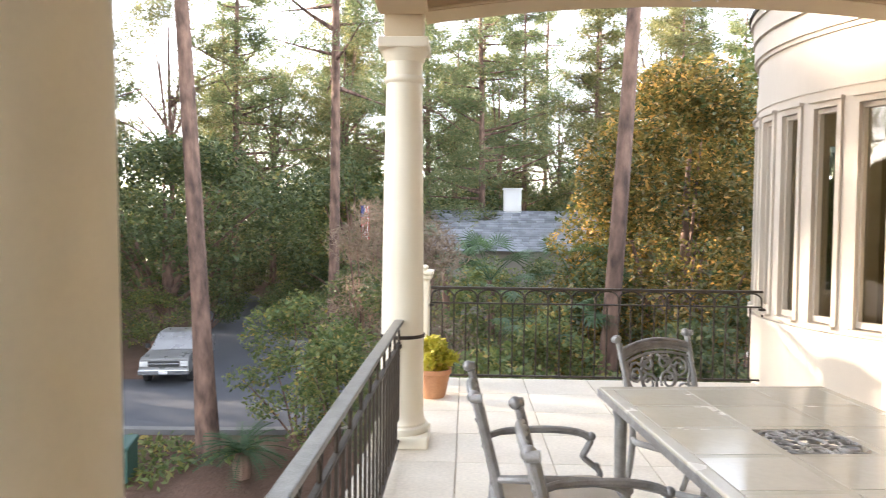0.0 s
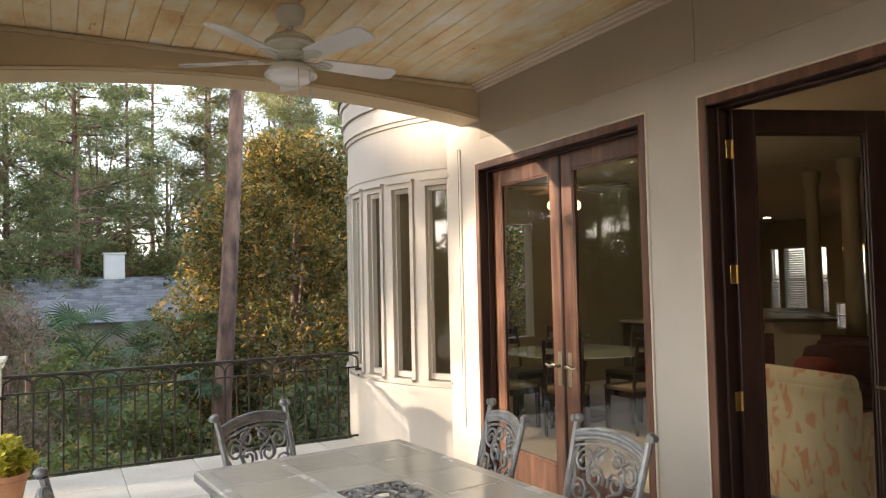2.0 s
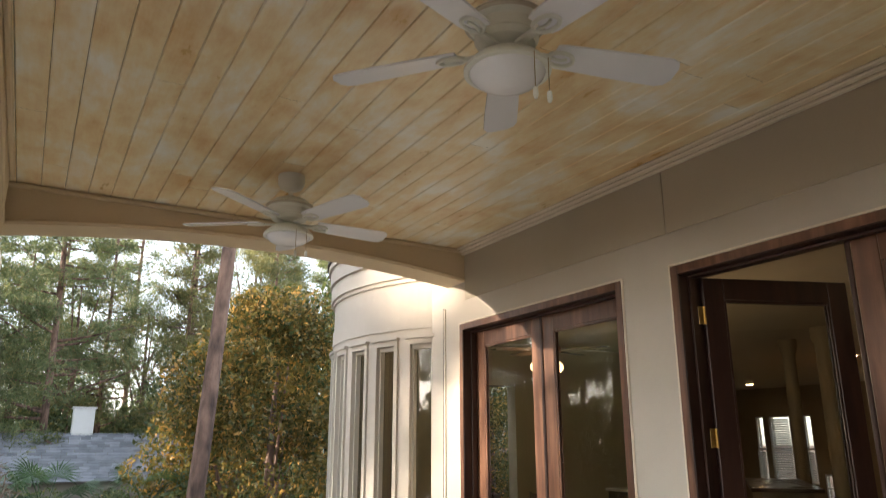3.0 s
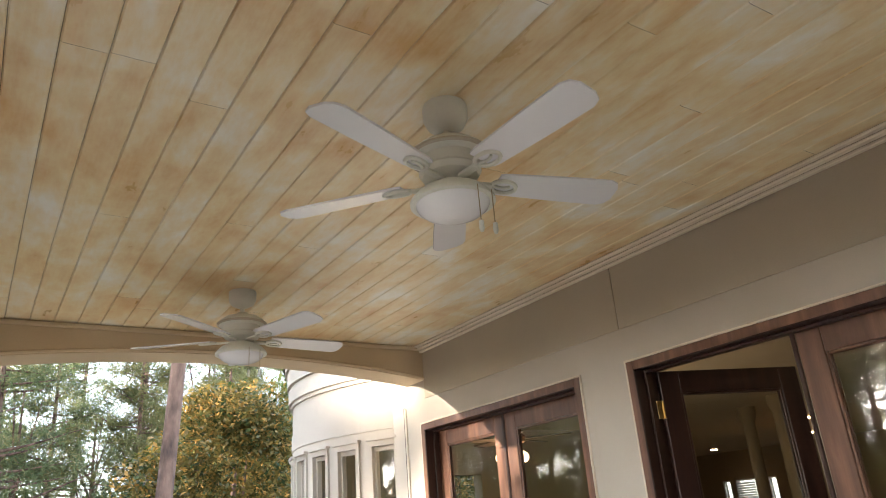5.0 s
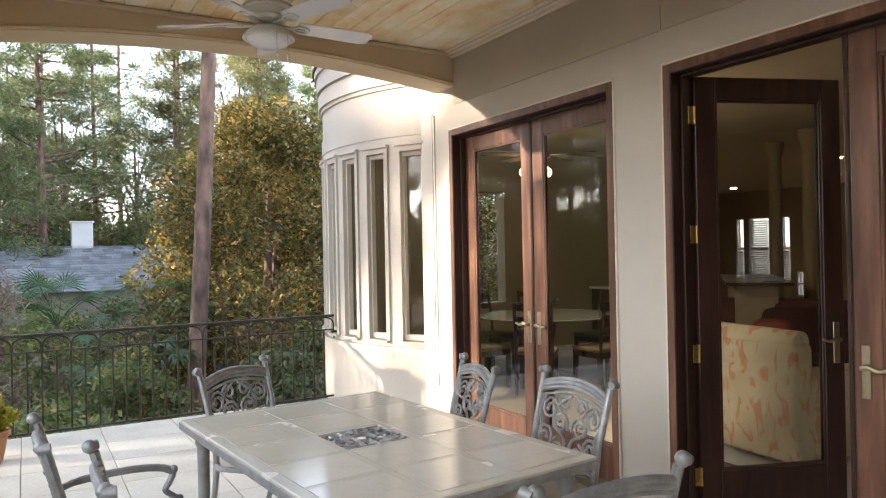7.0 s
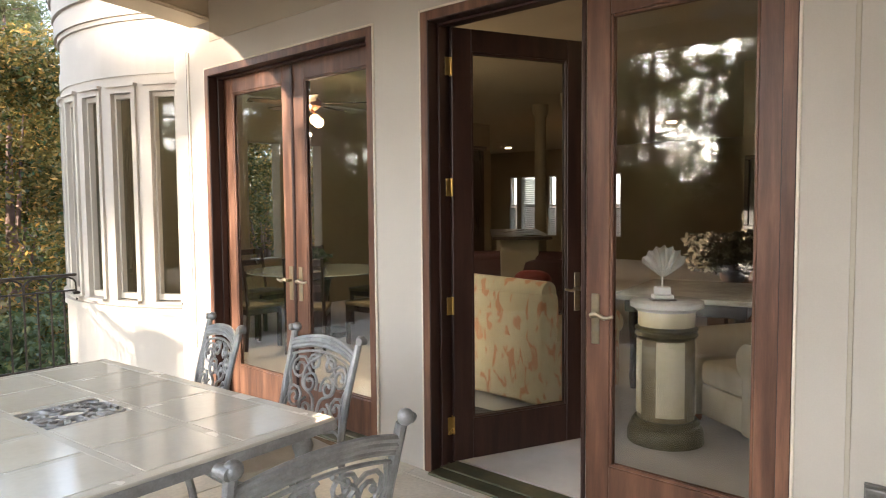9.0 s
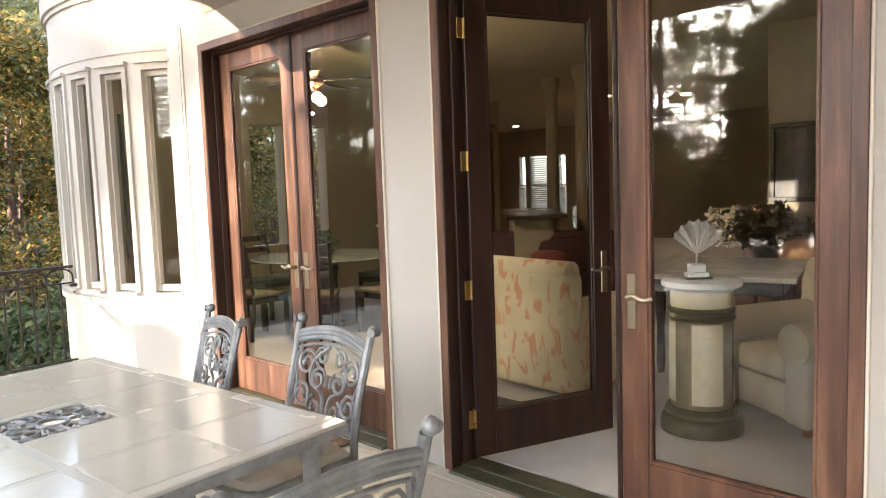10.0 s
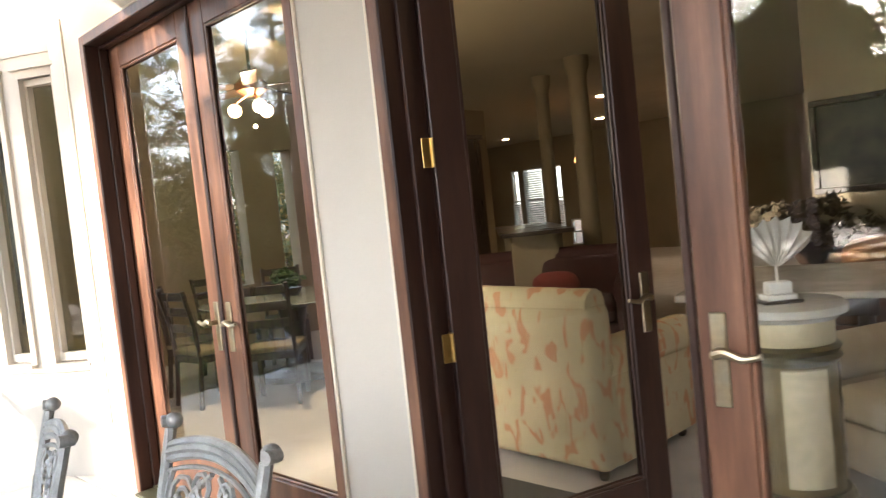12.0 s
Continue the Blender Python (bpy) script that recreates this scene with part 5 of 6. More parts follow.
# openwork centre
bm = bmesh.new()
cx, cy = bo + tw + bar + tw / 2, -TL / 2
for sx in (-1, 1):
    for sy in (-1, 1):
        for r0, ox, oy, st in ((0.055, 0.095, 0.085, 0.3), (0.05, 0.04, 0.11, 2.0), (0.05, 0.115, 0.03, 4.0)):
            pts = spiral(ox, oy, r0, 1.4, st, 1)
            part("scroll", tube(bmesh.new(), [(cx + sx * u, cy + sy * v, TZ - 0.008) for u, v in pts], 0.007, 6), M_CAST, table, smooth=True)
tube(bm, [(cx + 0.05 * math.cos(a), cy + 0.05 * math.sin(a), TZ - 0.008) for a in np.linspace(0, 2 * math.pi, 17)], 0.008, 6)
for k in range(8):
    a = k * math.pi / 4
    tube(bm, [(cx + 0.05 * math.cos(a), cy + 0.05 * math.sin(a), TZ - 0.008), (cx + tw * 0.47 * math.cos(a), cy + tl * 0.47 * math.sin(a), TZ - 0.008)], 0.006, 5)
part("openwork", bm, M_CAST, table, "cast metal scrollwork inset", smooth=True)
leg = None
for x in (0.085, TW - 0.085):
    for y in (-0.085, -TL + 0.085):
        if leg is None:
            leg = part("leg", lathe(bmesh.new(), [(0.026, 0.0), (0.030, 0.02), (0.024, 0.05), (0.027, 0.3), (0.030, 0.60), (0.040, 0.63), (0.032, 0.655), (0.038, TZ - 0.045)], 14), M_CAST, table, smooth=True)
            leg.location = (x, y, 0)
        else:
            o = new("leg", leg.data)
            o.parent, o.location = table, (x, y, 0)
bm = bmesh.new()
for y in (-0.085, -TL + 0.085):
    box(bm, 0.10, TW - 0.10, y - 0.012, y + 0.012, TZ - 0.075, TZ - 0.046, 0.003)
for x in (0.085, TW - 0.085):
    box(bm, x - 0.012, x + 0.012, -TL + 0.10, -0.10, TZ - 0.075, TZ - 0.046, 0.003)
part("apron", bm, M_CAST, table)
bm = bmesh.new()
for sx in (0, 1):
    for sy in (0, 1):
        x, y = (0.1, TW - 0.1)[sx], (-0.1, -TL + 0.1)[sy]
        tube(bm, [(x, y, 0.30), (TW / 2 + (x - TW / 2) * 0.25, y * 0.5 - TL / 4, 0.34), (TW / 2, -TL / 2, 0.34)], 0.018, 8, 0.6)
part("stretcher", bm, M_CAST, table)


# cast aluminium chairs
def back_point(u, v):
    """u across, v up the back, both in metres from the seat's rear edge centre."""
    return Vector((u, -0.235 - 0.22 * v - 0.05 * v * v + 0.05 * (u / 0.25) ** 2 * 0.4, 0.42 + v))


def patio_chair(m, label, arms):
    t = thing("patio_chair", m, label, "chair", "chairs round the patio table")
    for s in (-1, 1):
        bm = bmesh.new()
        pts = smooth_pts([(s * 0.235, -0.33, 0.0), (s * 0.232, -0.27, 0.18), (s * 0.235, -0.235, 0.42), back_point(s * 0.237, 0.20), back_point(s * 0.242, 0.38), back_point(s * 0.246, 0.485)], 5)
        tube(bm, pts, 0.0165, 8)
        part("back_post", bm, M_CAST, t, smooth=True)
        bm = bmesh.new()
        c = back_point(s * 0.248, 0.50)
        ball(bm, c + Vector((0, -0.01, 0.004)), 0.024)
        tube(bm, [c + Vector((s * 0.012, -0.02, 0.0)), c + Vector((s * 0.02, 0.018, 0.004))], 0.017, 10)
        part("finial", bm, M_CAST, t, smooth=True)
        if arms:
            bm = bmesh.new()
            arm = smooth_pts([back_point(s * 0.237, 0.20), (s * 0.270, -0.18, 0.632), (s * 0.288, 0.0, 0.636), (s * 0.288, 0.13, 0.624), (s * 0.286, 0.185, 0.595), (s * 0.284, 0.172, 0.555), (s * 0.282, 0.155, 0.52), (s * 0.282, 0.185, 0.49), (s * 0.272, 0.222, 0.46), (s * 0.262, 0.225, 0.425)], 5)
            tube(bm, arm, [0.015] * 5 + [0.017] * 15 + [0.014] * (len(arm) - 20), 8)
            ball(bm, (s * 0.286, 0.19, 0.607), 0.02)
            ball(bm, (s * 0.279, 0.212, 0.475), 0.018)
            part("arm", bm, M_CAST, t, smooth=True)
        bm = bmesh.new()
        tube(bm, smooth_pts([(s * 0.235, 0.20, 0.42), (s * 0.25, 0.235, 0.33), (s * 0.238, 0.215, 0.16), (s * 0.242, 0.25, 0.0)], 5), [0.024] * 5 + [0.019] * 5 + [0.015] * 6, 8)
        part("front_leg", bm, M_CAST, t, smooth=True)
    bm = bmesh.new()
    for drop, r in ((0.0, 0.0125), (0.019, 0.0145), (0.039, 0.0115)):
        tube(bm, [back_point(0.24 * k / 8, 0.440 - drop + 0.040 * (1 - (k / 8) ** 2)) for k in range(-8, 9)], r, 8)
    part("crest_rail", bm, M_CAST, t, smooth=True)
    bm = bmesh.new()
    tube(bm, [back_point(0.235 * k / 8, 0.372 + 0.040 * (1 - (k / 8) ** 2)) for k in range(-8, 9)], 0.007, 6)
    part("inner_rail", bm, M_CAST, t, smooth=True)
    bm = bmesh.new()
    tube(bm, [back_point(0.24 * k / 8, 0.075 + 0.012 * math.cos(k)) for k in range(-8, 9)], 0.012, 6)
    part("lower_rail", bm, M_CAST, t, smooth=True)
    # scrollwork of the back
    bm = bmesh.new()
    for s in (-1, 1):
        for cx, cy, r, tr, st, sg in ((0.155, 0.315, 0.062, 1.5, 2.6, -1), (0.06, 0.355, 0.050, 1.4, -1.2, 1), (0.165, 0.175, 0.058, 1.5, 0.6, 1), (0.070, 0.255, 0.058, 1.5, 3.6, -1), (0.075, 0.135, 0.052, 1.4, 1.4, -1)):
            tube(bm, [back_point(s * u, v) for u, v in spiral(cx, cy, r, tr, st, sg)], 0.0075, 5)
            e = spiral(cx, cy, r, tr, st, sg)[-1]
            ball(bm, back_point(s * e[0], e[1]), 0.013, 6, 5)
        tube(bm, [back_point(s * u, v) for u, v in smooth_pts_2d([(0.225, 0.09), (0.20, 0.22), (0.225, 0.30), (0.205, 0.385)])], 0.008, 5)
        tube(bm, [back_point(s * u, v) for u, v in smooth_pts_2d([(0.012, 0.08), (0.03, 0.19), (0.115, 0.24), (0.11, 0.33), (0.02, 0.40)])], 0.008, 5)
    part("back_lattice", bm, M_CAST, t, "pierced cast scrollwork", smooth=True)
    # seat frame and pad
    bm = bmesh.new()
    rim = [(-0.235, -0.235), (-0.245, 0.0), (-0.262, 0.20), (-0.2, 0.255), (0.0, 0.27), (0.2, 0.255), (0.262, 0.20), (0.245, 0.0), (0.235, -0.235)]
    tube(bm, smooth_pts([(x, y, 0.41) for x, y in rim] + [(-0.235, -0.235, 0.41)], 3), 0.016, 8)
    part("seat_frame", bm, M_CAST, t, smooth=True)
    bm = bmesh.new()
    q = smooth_pts([(x * 0.95, y * 0.95, 0) for x, y in rim] + [(-0.223, -0.223, 0)], 3)[:-1]
    rings = []
    for f, z in ((1.0, 0.405), (1.01, 0.43), (0.95, 0.452), (0.6, 0.462)):
        rings.append([bm.verts.new((p.x * f, p.y * f, z)) for p in q])
    for a, b in zip(rings, rings[1:]):
        for i in range(len(q)):
            j = (i + 1) % len(q)
            bm.faces.new((a[i], a[j], b[j], b[i]))
    bm.faces.new(rings[0][::-1])
    bm.faces.new(rings[-1])
    part("seat_pad", bm, M_CUSHION, t, "taupe fabric seat", smooth=True)
    return t


def smooth_pts_2d(p):
    return [(v.x, v.y) for v in smooth_pts([(a, b, 0) for a, b in p], 5)]


side = patio_chair(pose(2.165, 3.215, 0, 0, 0, 86.5), "grey cast-aluminium side chair with scrolled back beside the house wall", False)
armed = patio_chair(pose(0.53, 3.50, 0, 0, 0, -88), "cast-aluminium armchair with scrolled back beside the railing", True)
# others: pattern, seat centre, turn, label
for src, x, y, a, lab in ((side, 2.025, 3.935, 76, "grey cast-aluminium side chair, turned slightly, beside the house wall"),
                          (side, 1.512, 2.245, 0, "grey cast-aluminium side chair with scrolled back at the table's end"),
                          (side, 1.372, 4.372, 213, "dark cast-aluminium chair with scrolled back, angled at the table's far end"),
                          (armed, 0.68, 2.88, -90, "cast-aluminium armchair with scrolled back close to the table")):
    tagged(copy_thing(src, pose(x, y, 0, 0, 0, a)), lab).scale = (1.07, 1.0, 1.0 if a == 0 else 0.975)
for src in (side, armed):
    src.scale = (1.07, 1.0, 0.975)

# potted plant beside the column
pot = thing("potted_plant", pose(-0.12, 6.85, 0), "terracotta pot with bright yellow-green plant", "plant")
part("pot", lathe(bmesh.new(), [(0.0, 0.0), (0.10, 0.0), (0.115, 0.02), (0.15, 0.20), (0.155, 0.20), (0.165, 0.21), (0.165, 0.25), (0.15, 0.25), (0.14, 0.22), (0.0, 0.215)], 24), M_TERRA, pot, "weathered terracotta pot", smooth=True)
rng = np.random.default_rng(5)
c, q = blob_centers(rng, 22, 0.16, 0.16, 0.24, 0.50, 0.05, 0.08)
leafy("foliage", pot, c, q, 1300, 0.07, 0.4, M_POT_LEAF, rng, 0.3)
bm = bmesh.new()
for k in range(9):
    b = Vector(c[k])
    tube(bm, [(0.03 * math.cos(k), 0.03 * math.sin(k), 0.2), b * 0.5 + Vector((0, 0, 0.12)), b], 0.004, 4)
part("stems", bm, M_SHRUB, pot)


# ---------- things in the rooms ----------
M_GLOBE = glow_mat("lamp_globe", (1.0, 0.62, 0.28), 1.0)
M_AMBER = glow_mat("amber_shade", (1.0, 0.40, 0.12), 0.55)
M_DOWN = glow_mat("downlight_lens", (1.0, 0.62, 0.30), 7.0)
M_MARBLE = noise_mat("marble", (0.50, 0.48, 0.44), (0.60, 0.58, 0.54), 5, 0.2, fine=30, bump=0.02)
M_CREAM = noise_mat("cream_panel", (0.62, 0.53, 0.33), (0.70, 0.62, 0.43), 5, 0.4, fine=30, bump=0.05)
M_GREENM = noise_mat("green_bronze", (0.06, 0.055, 0.025), (0.12, 0.105, 0.05), 9, 0.35, 0.3, bump=0.1)
# opaque pale glass, with the windows' reflection put into its colour
M_FROST = noise_mat("glass_sheen", (0.24, 0.28, 0.265), (0.30, 0.34, 0.325), 3, 0.07, fine=40, bump=0.01, grain=0.1)
M_SEAT = noise_mat("olive_seat_fabric", (0.17, 0.14, 0.085), (0.24, 0.20, 0.13), 7, 0.9, fine=300, bump=0.2)
M_GILT = noise_mat("worn_gilt", (0.17, 0.13, 0.06), (0.26, 0.20, 0.10), 12, 0.45, 0.2, fine=60, bump=0.1)
M_FLOWER = noise_mat("dried_flowers", (0.075, 0.058, 0.034), (0.13, 0.10, 0.06), 9, 0.9, bump=0.1)
M_BEIGE = noise_mat("beige_upholstery", (0.46, 0.40, 0.29), (0.54, 0.48, 0.36), 6, 0.9, fine=300, bump=0.2)
M_BURG = noise_mat("burgundy_upholstery", (0.030, 0.007, 0.009), (0.050, 0.011, 0.013), 6, 0.8, fine=300, bump=0.2)
M_BROWN = noise_mat("brown_leather", (0.10, 0.05, 0.025), (0.16, 0.08, 0.04), 6, 0.5, fine=80, bump=0.15)
M_COPPER = noise_mat("copper", (0.42, 0.20, 0.11), (0.32, 0.15, 0.09), 8, 0.35, 0.9, bump=0.05)
M_BLIND = noise_mat("blind_slat", (0.62, 0.62, 0.60), (0.70, 0.70, 0.68), 5, 0.6, bump=0.03)
M_ORANGE = noise_mat("orange_fabric", (0.22, 0.11, 0.045), (0.30, 0.16, 0.065), 6, 0.85, fine=200, bump=0.2)
M_RED = noise_mat("red_fabric", (0.13, 0.02, 0.018), (0.17, 0.03, 0.024), 6, 0.85, fine=200, bump=0.2)
M_PICTURE = noise_mat("dark_painting", (0.015, 0.015, 0.014), (0.07, 0.055, 0.035), 6, 0.4, fine=30, bump=0.05)


def floral_material():
    m = noise_mat("floral_fabric", (0.52, 0.44, 0.27), (0.62, 0.54, 0.35), 3, 0.85, fine=260, bump=0.2)
    nt = m.node_tree
    n, l = nt.nodes, nt.links
    b = n["Principled BSDF"]
    base = b.inputs["Base Color"].links[0].from_socket
    tc = n.new("ShaderNodeTexCoord")
    mp = n.new("ShaderNodeMapping")
    mp.inputs["Rotation"].default_value = (0.5, 0.3, 0.4)
    mp.inputs["Scale"].default_value = (13, 13, 5.5)
    l.new(tc.outputs["Object"], mp.inputs[0])
    vo = n.new("ShaderNodeTexNoise")
    vo.inputs["Scale"].default_value, vo.inputs["Detail"].default_value, vo.inputs["Distortion"].default_value = 1.2, 2, 0.7
    l.new(mp.outputs[0], vo.inputs["Vector"])
    rp = n.new("ShaderNodeValToRGB")
    e = rp.color_ramp.elements
    e[0].position, e[1].position = 0.555, 0.60
    e[0].color, e[1].color = (0, 0, 0, 1), (0.9, 0.9, 0.9, 1)
    l.new(vo.outputs["Fac"], rp.inputs[0])
    mx = n.new("ShaderNodeMix")
    mx.data_type = "RGBA"
    l.new(rp.outputs[0], mx.inputs[0])
    l.new(base, mx.inputs[6])
    mx.inputs[7].default_value = (0.52, 0.25, 0.12, 1)
    l.new(mx.outputs[2], b.inputs["Base Color"])
    return m


M_FLORAL = floral_material()


def sofa(name, m, w, d, h, seat, material, label, category, feet=M_DARKWOOD, roll=0.11):
    """Upholstered seat facing +y: back, two rolled arms, seat cushions, skirt, feet."""
    t = thing(name, m, label, category)
    part("base", B(-w / 2 + 0.02, w / 2 - 0.02, -d / 2 + 0.02, d / 2 - 0.04, 0.06, seat - 0.14, 0.02, 2), material, t)
    bm = bmesh.new()
    box(bm, -w / 2, w / 2, -d / 2, -d / 2 + 0.2, 0.055, h - 0.05, 0.05, 3)
    for v in bm.verts:
        if v.co.z > 0.4:
            v.co.y -= 0.10 * (v.co.z - 0.4)
    part("backrest", bm, material, t, smooth=True)
    bm = bmesh.new()
    tube(bm, [(-w / 2 + 0.03, -d / 2 + 0.06, h - 0.06), (0, -d / 2 + 0.05, h - 0.045), (w / 2 - 0.03, -d / 2 + 0.06, h - 0.06)], 0.085, 12)
    part("back_roll", bm, material, t, smooth=True)
    for s in (-1, 1):
        bm = B(s * (w / 2 - 0.18), s * w / 2, -d / 2 + 0.1, d / 2, 0.06, seat + 0.10, 0.03, 2)
        tube(bm, [(s * (w / 2 - 0.09), -d / 2 + 0.1, seat + 0.12), (s * (w / 2 - 0.09), d / 2 + 0.01, seat + 0.11)], roll, 14)
        part("arm", bm, material, t, smooth=True)
    n = max(1, round((w - 0.36) / 0.65))
    cw = (w - 0.38) / n
    for i in range(n):
        x = -w / 2 + 0.19 + i * cw
        part("seat_cushion", B(x + 0.004, x + cw - 0.004, -d / 2 + 0.2, d / 2 - 0.01, seat - 0.135, seat + 0.03, 0.045, 3), material, t, smooth=True)
    for sx in (-1, 1):
        for sy in (-1, 1):
            part("foot", lathe(bmesh.new(), [(0.02, 0.0), (0.03, 0.02), (0.026, 0.06)], 10, sx * (w / 2 - 0.08), sy * (d / 2 - 0.08)), feet, t)
    return t


sofa("floral_sofa", pose(5.06, 4.235, 0, 0, 0, -94), 1.85, 0.92, 0.93, 0.46, M_FLORAL, "cream floral-print sofa with its back to the doors", "sofa")
sofa("burgundy_sofa", pose(6.95, 5.55, 0, 0, 0, 118), 2.0, 0.92, 0.90, 0.45, M_BURG, "dark burgundy sofa behind the floral sofa", "sofa")
sofa("armchair", pose(5.30, 2.10, 0, 0, 0, 58), 0.80, 0.80, 0.90, 0.42, M_BEIGE, "beige upholstered armchair beside the pedestal", "armchair", M_COPPER, 0.12)
sofa("brown_sofa", pose(7.6, 2.3, 0, 0, 0, 90), 2.0, 0.95, 0.85, 0.44, M_BROWN, "brown leather sofa by the far wall", "sofa")


def cushion(m, w, h, material, label):
    bm = bmesh.new()
    bmesh.ops.create_uvsphere(bm, u_segments=16, v_segments=10, radius=1)
    for v in bm.verts:
        x, y, z = v.co
        k = (abs(x) ** 3.2 + abs(z) ** 3.2) ** (1 / 3.2) / max(1e-4, math.hypot(x, z))
        v.co = (x / max(0.3, k) * w / 2, y * 0.09, z / max(0.3, k) * h / 2 + h / 2)
    ob = part("cushion", bm, material, None, smooth=True)
    ob.matrix_basis = m
    return tagged(ob, label, "cushion")


cushion(pose(7.02, 5.25, 0.48, -24, 0, 118), 0.42, 0.30, M_RED, "red cushion leaning on the burgundy sofa")
cushion(pose(7.45, 2.75, 0.47, -14, 0, 90), 0.5, 0.45, M_ORANGE, "orange cushion leaning on the brown sofa")
cushion(pose(7.45, 1.95, 0.47, -14, 0, 90), 0.5, 0.45, M_ORANGE, "orange cushion leaning on the brown sofa")

# pedestal with a shell sculpture
ped = thing("pedestal", pose(4.66, 2.52, 0), "round cream marble pedestal with dark green bands", "pedestal")
part("base", lathe(bmesh.new(), [(0.0, 0), (0.235, 0), (0.235, 0.06), (0.225, 0.085), (0.205, 0.10), (0.21, 0.125), (0.19, 0.15), (0.0, 0.15)], 36), M_GREENM, ped, "dark green moulded base", smooth=True)
part("shaft", lathe(bmesh.new(), [(0.0, 0.15), (0.175, 0.15), (0.172, 0.66), (0.0, 0.66)], 36), M_GILT, ped, smooth=True)
for a0 in (215, 305, 35, 125):
    part("panel", lathe(bmesh.new(), [(0.176, 0.18), (0.183, 0.185), (0.181, 0.645), (0.173, 0.65)], 8, 0, 0, a0 - 28, a0 + 28), M_CREAM, ped, "cream painted panel", smooth=True)
part("collar", lathe(bmesh.new(), [(0.0, 0.66), (0.18, 0.66), (0.195, 0.68), (0.182, 0.70), (0.195, 0.72), (0.178, 0.735), (0.0, 0.735)], 36), M_GREENM, ped, "dark green moulded collar", smooth=True)
part("neck", lathe(bmesh.new(), [(0.0, 0.735), (0.172, 0.735), (0.175, 0.83), (0.0, 0.83)], 36), M_CREAM, ped, smooth=True)
part("top", lathe(bmesh.new(), [(0.0, 0.83), (0.19, 0.83), (0.20, 0.845), (0.225, 0.855), (0.225, 0.885), (0.21, 0.895), (0.0, 0.895)], 36), M_MARBLE, ped, "white marble top", smooth=True)
sh = thing("shell_sculpture", pose(4.62, 2.53, 0.895, 0, 0, -48), "white scallop shell ornament on a stepped base", "ornament")
bm = bmesh.new()
box(bm, -0.06, 0.06, -0.043, 0.043, 0.0125, 0.035, 0.004)
box(bm, -0.045, 0.045, -0.035, 0.035, 0.0355, 0.085, 0.006)
tube(bm, [(0, 0, 0.085), (0, 0, 0.15)], 0.006, 8)
part("stand", bm, M_WHITE, sh)
part("foot", B(-0.075, 0.075, -0.055, 0.055, 0.0001, 0.011, 0.002), M_DARKWOOD, sh, "dark foot plate")
bm = bmesh.new()
g = []
for i in range(57):
    a = -0.98 + 1.96 * i / 56
    lobe = abs(math.cos(i * math.pi / 8))
    row = []
    for j in range(8):
        v = j / 7
        r = 0.015 + (0.165 + 0.020 * (1 - lobe) * v) * v * (1 - 0.05 * a * a)
        row.append(bm.verts.new((r * math.sin(a) * 0.95, -0.04 * math.sin(v * 2.4) - 0.022 * (0.6 - lobe) * v, 0.135 + r * math.cos(a) * 1.08)))
    g.append(row)
for p, q in zip(g, g[1:]):
    for j in range(7):
        bm.faces.new((p[j], q[j], q[j + 1], p[j + 1]))
bmesh.ops.solidify(bm, geom=bm.faces[:], thickness=0.008)
part("shell", bm, M_WHITE, sh, "ribbed white shell", smooth=True)

# marble-topped table behind the pedestal
t = thing("marble_table", pose(6.25, 3.0, 0, 0, 0, 12), "dark table with a white marble top", "table")
part("tabletop", B(-0.65, 0.65, -0.55, 0.55, 0.735, 0.775, 0.01, 2), M_MARBLE, t)
part("apron", B(-0.56, 0.56, -0.46, 0.46, 0.63, 0.735, 0.006), M_DARKWOOD, t)
for sx in (-1, 1):
    for sy in (-1, 1):
        part("leg", lathe(bmesh.new(), [(0.025, 0), (0.035, 0.1), (0.028, 0.35), (0.045, 0.55), (0.04, 0.63)], 12, sx * 0.5, sy * 0.4), M_DARKWOOD, t, smooth=True)
# bar counter with dark top
t = thing("bar_counter", pose(8.1, 6.3, 0, 0, 0, 40), "panelled bar counter with a thin dark top", "counter")
part("counter_body", B(-1.1, 1.1, -0.2, 0.25, 0, 1.08, 0.006), M_ROOMWALL, t)
for k in range(4):
    part("panel", B(-1.05 + k * 0.53, -0.60 + k * 0.53, -0.215, -0.2, 0.15, 0.98, 0.006), M_ROOMWALL, t)
part("counter_top", B(-1.25, 1.25, -0.35, 0.35, 1.08, 1.12, 0.008), M_DARKWOOD, t)

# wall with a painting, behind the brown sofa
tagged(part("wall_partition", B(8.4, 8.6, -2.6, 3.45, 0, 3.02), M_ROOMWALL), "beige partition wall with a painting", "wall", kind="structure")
t = thing("painting", pose(8.4, 3.0, 1.2, 0, 0, 0), "dark framed painting on the beige wall", "painting")
bm = bmesh.new()
for y0, y1, z0, z1 in ((-0.42, 0.42, 0, 0.05), (-0.42, 0.42, 0.75, 0.80), (-0.42, -0.37, 0.05, 0.75), (0.37, 0.42, 0.05, 0.75)):
    box(bm, -0.04, 0, y0, y1, z0, z1, 0.006)
part("picture_frame", bm, M_DARKWOOD, t)
part("canvas", B(-0.02, -0.005, -0.368, 0.368, 0.052, 0.748), M_PICTURE, t)
t = thing("flower_arrangement", pose(7.9, 3.35, 0), "brown dried flower arrangement in a dark urn stand", "flowers")
part("stand", lathe(bmesh.new(), [(0.0, 0), (0.16, 0), (0.15, 0.05), (0.05, 0.1), (0.04, 0.6), (0.12, 0.7), (0.15, 0.85), (0.0, 0.85)], 20), M_DARKWOOD, t, smooth=True)
rng = np.random.default_rng(77)
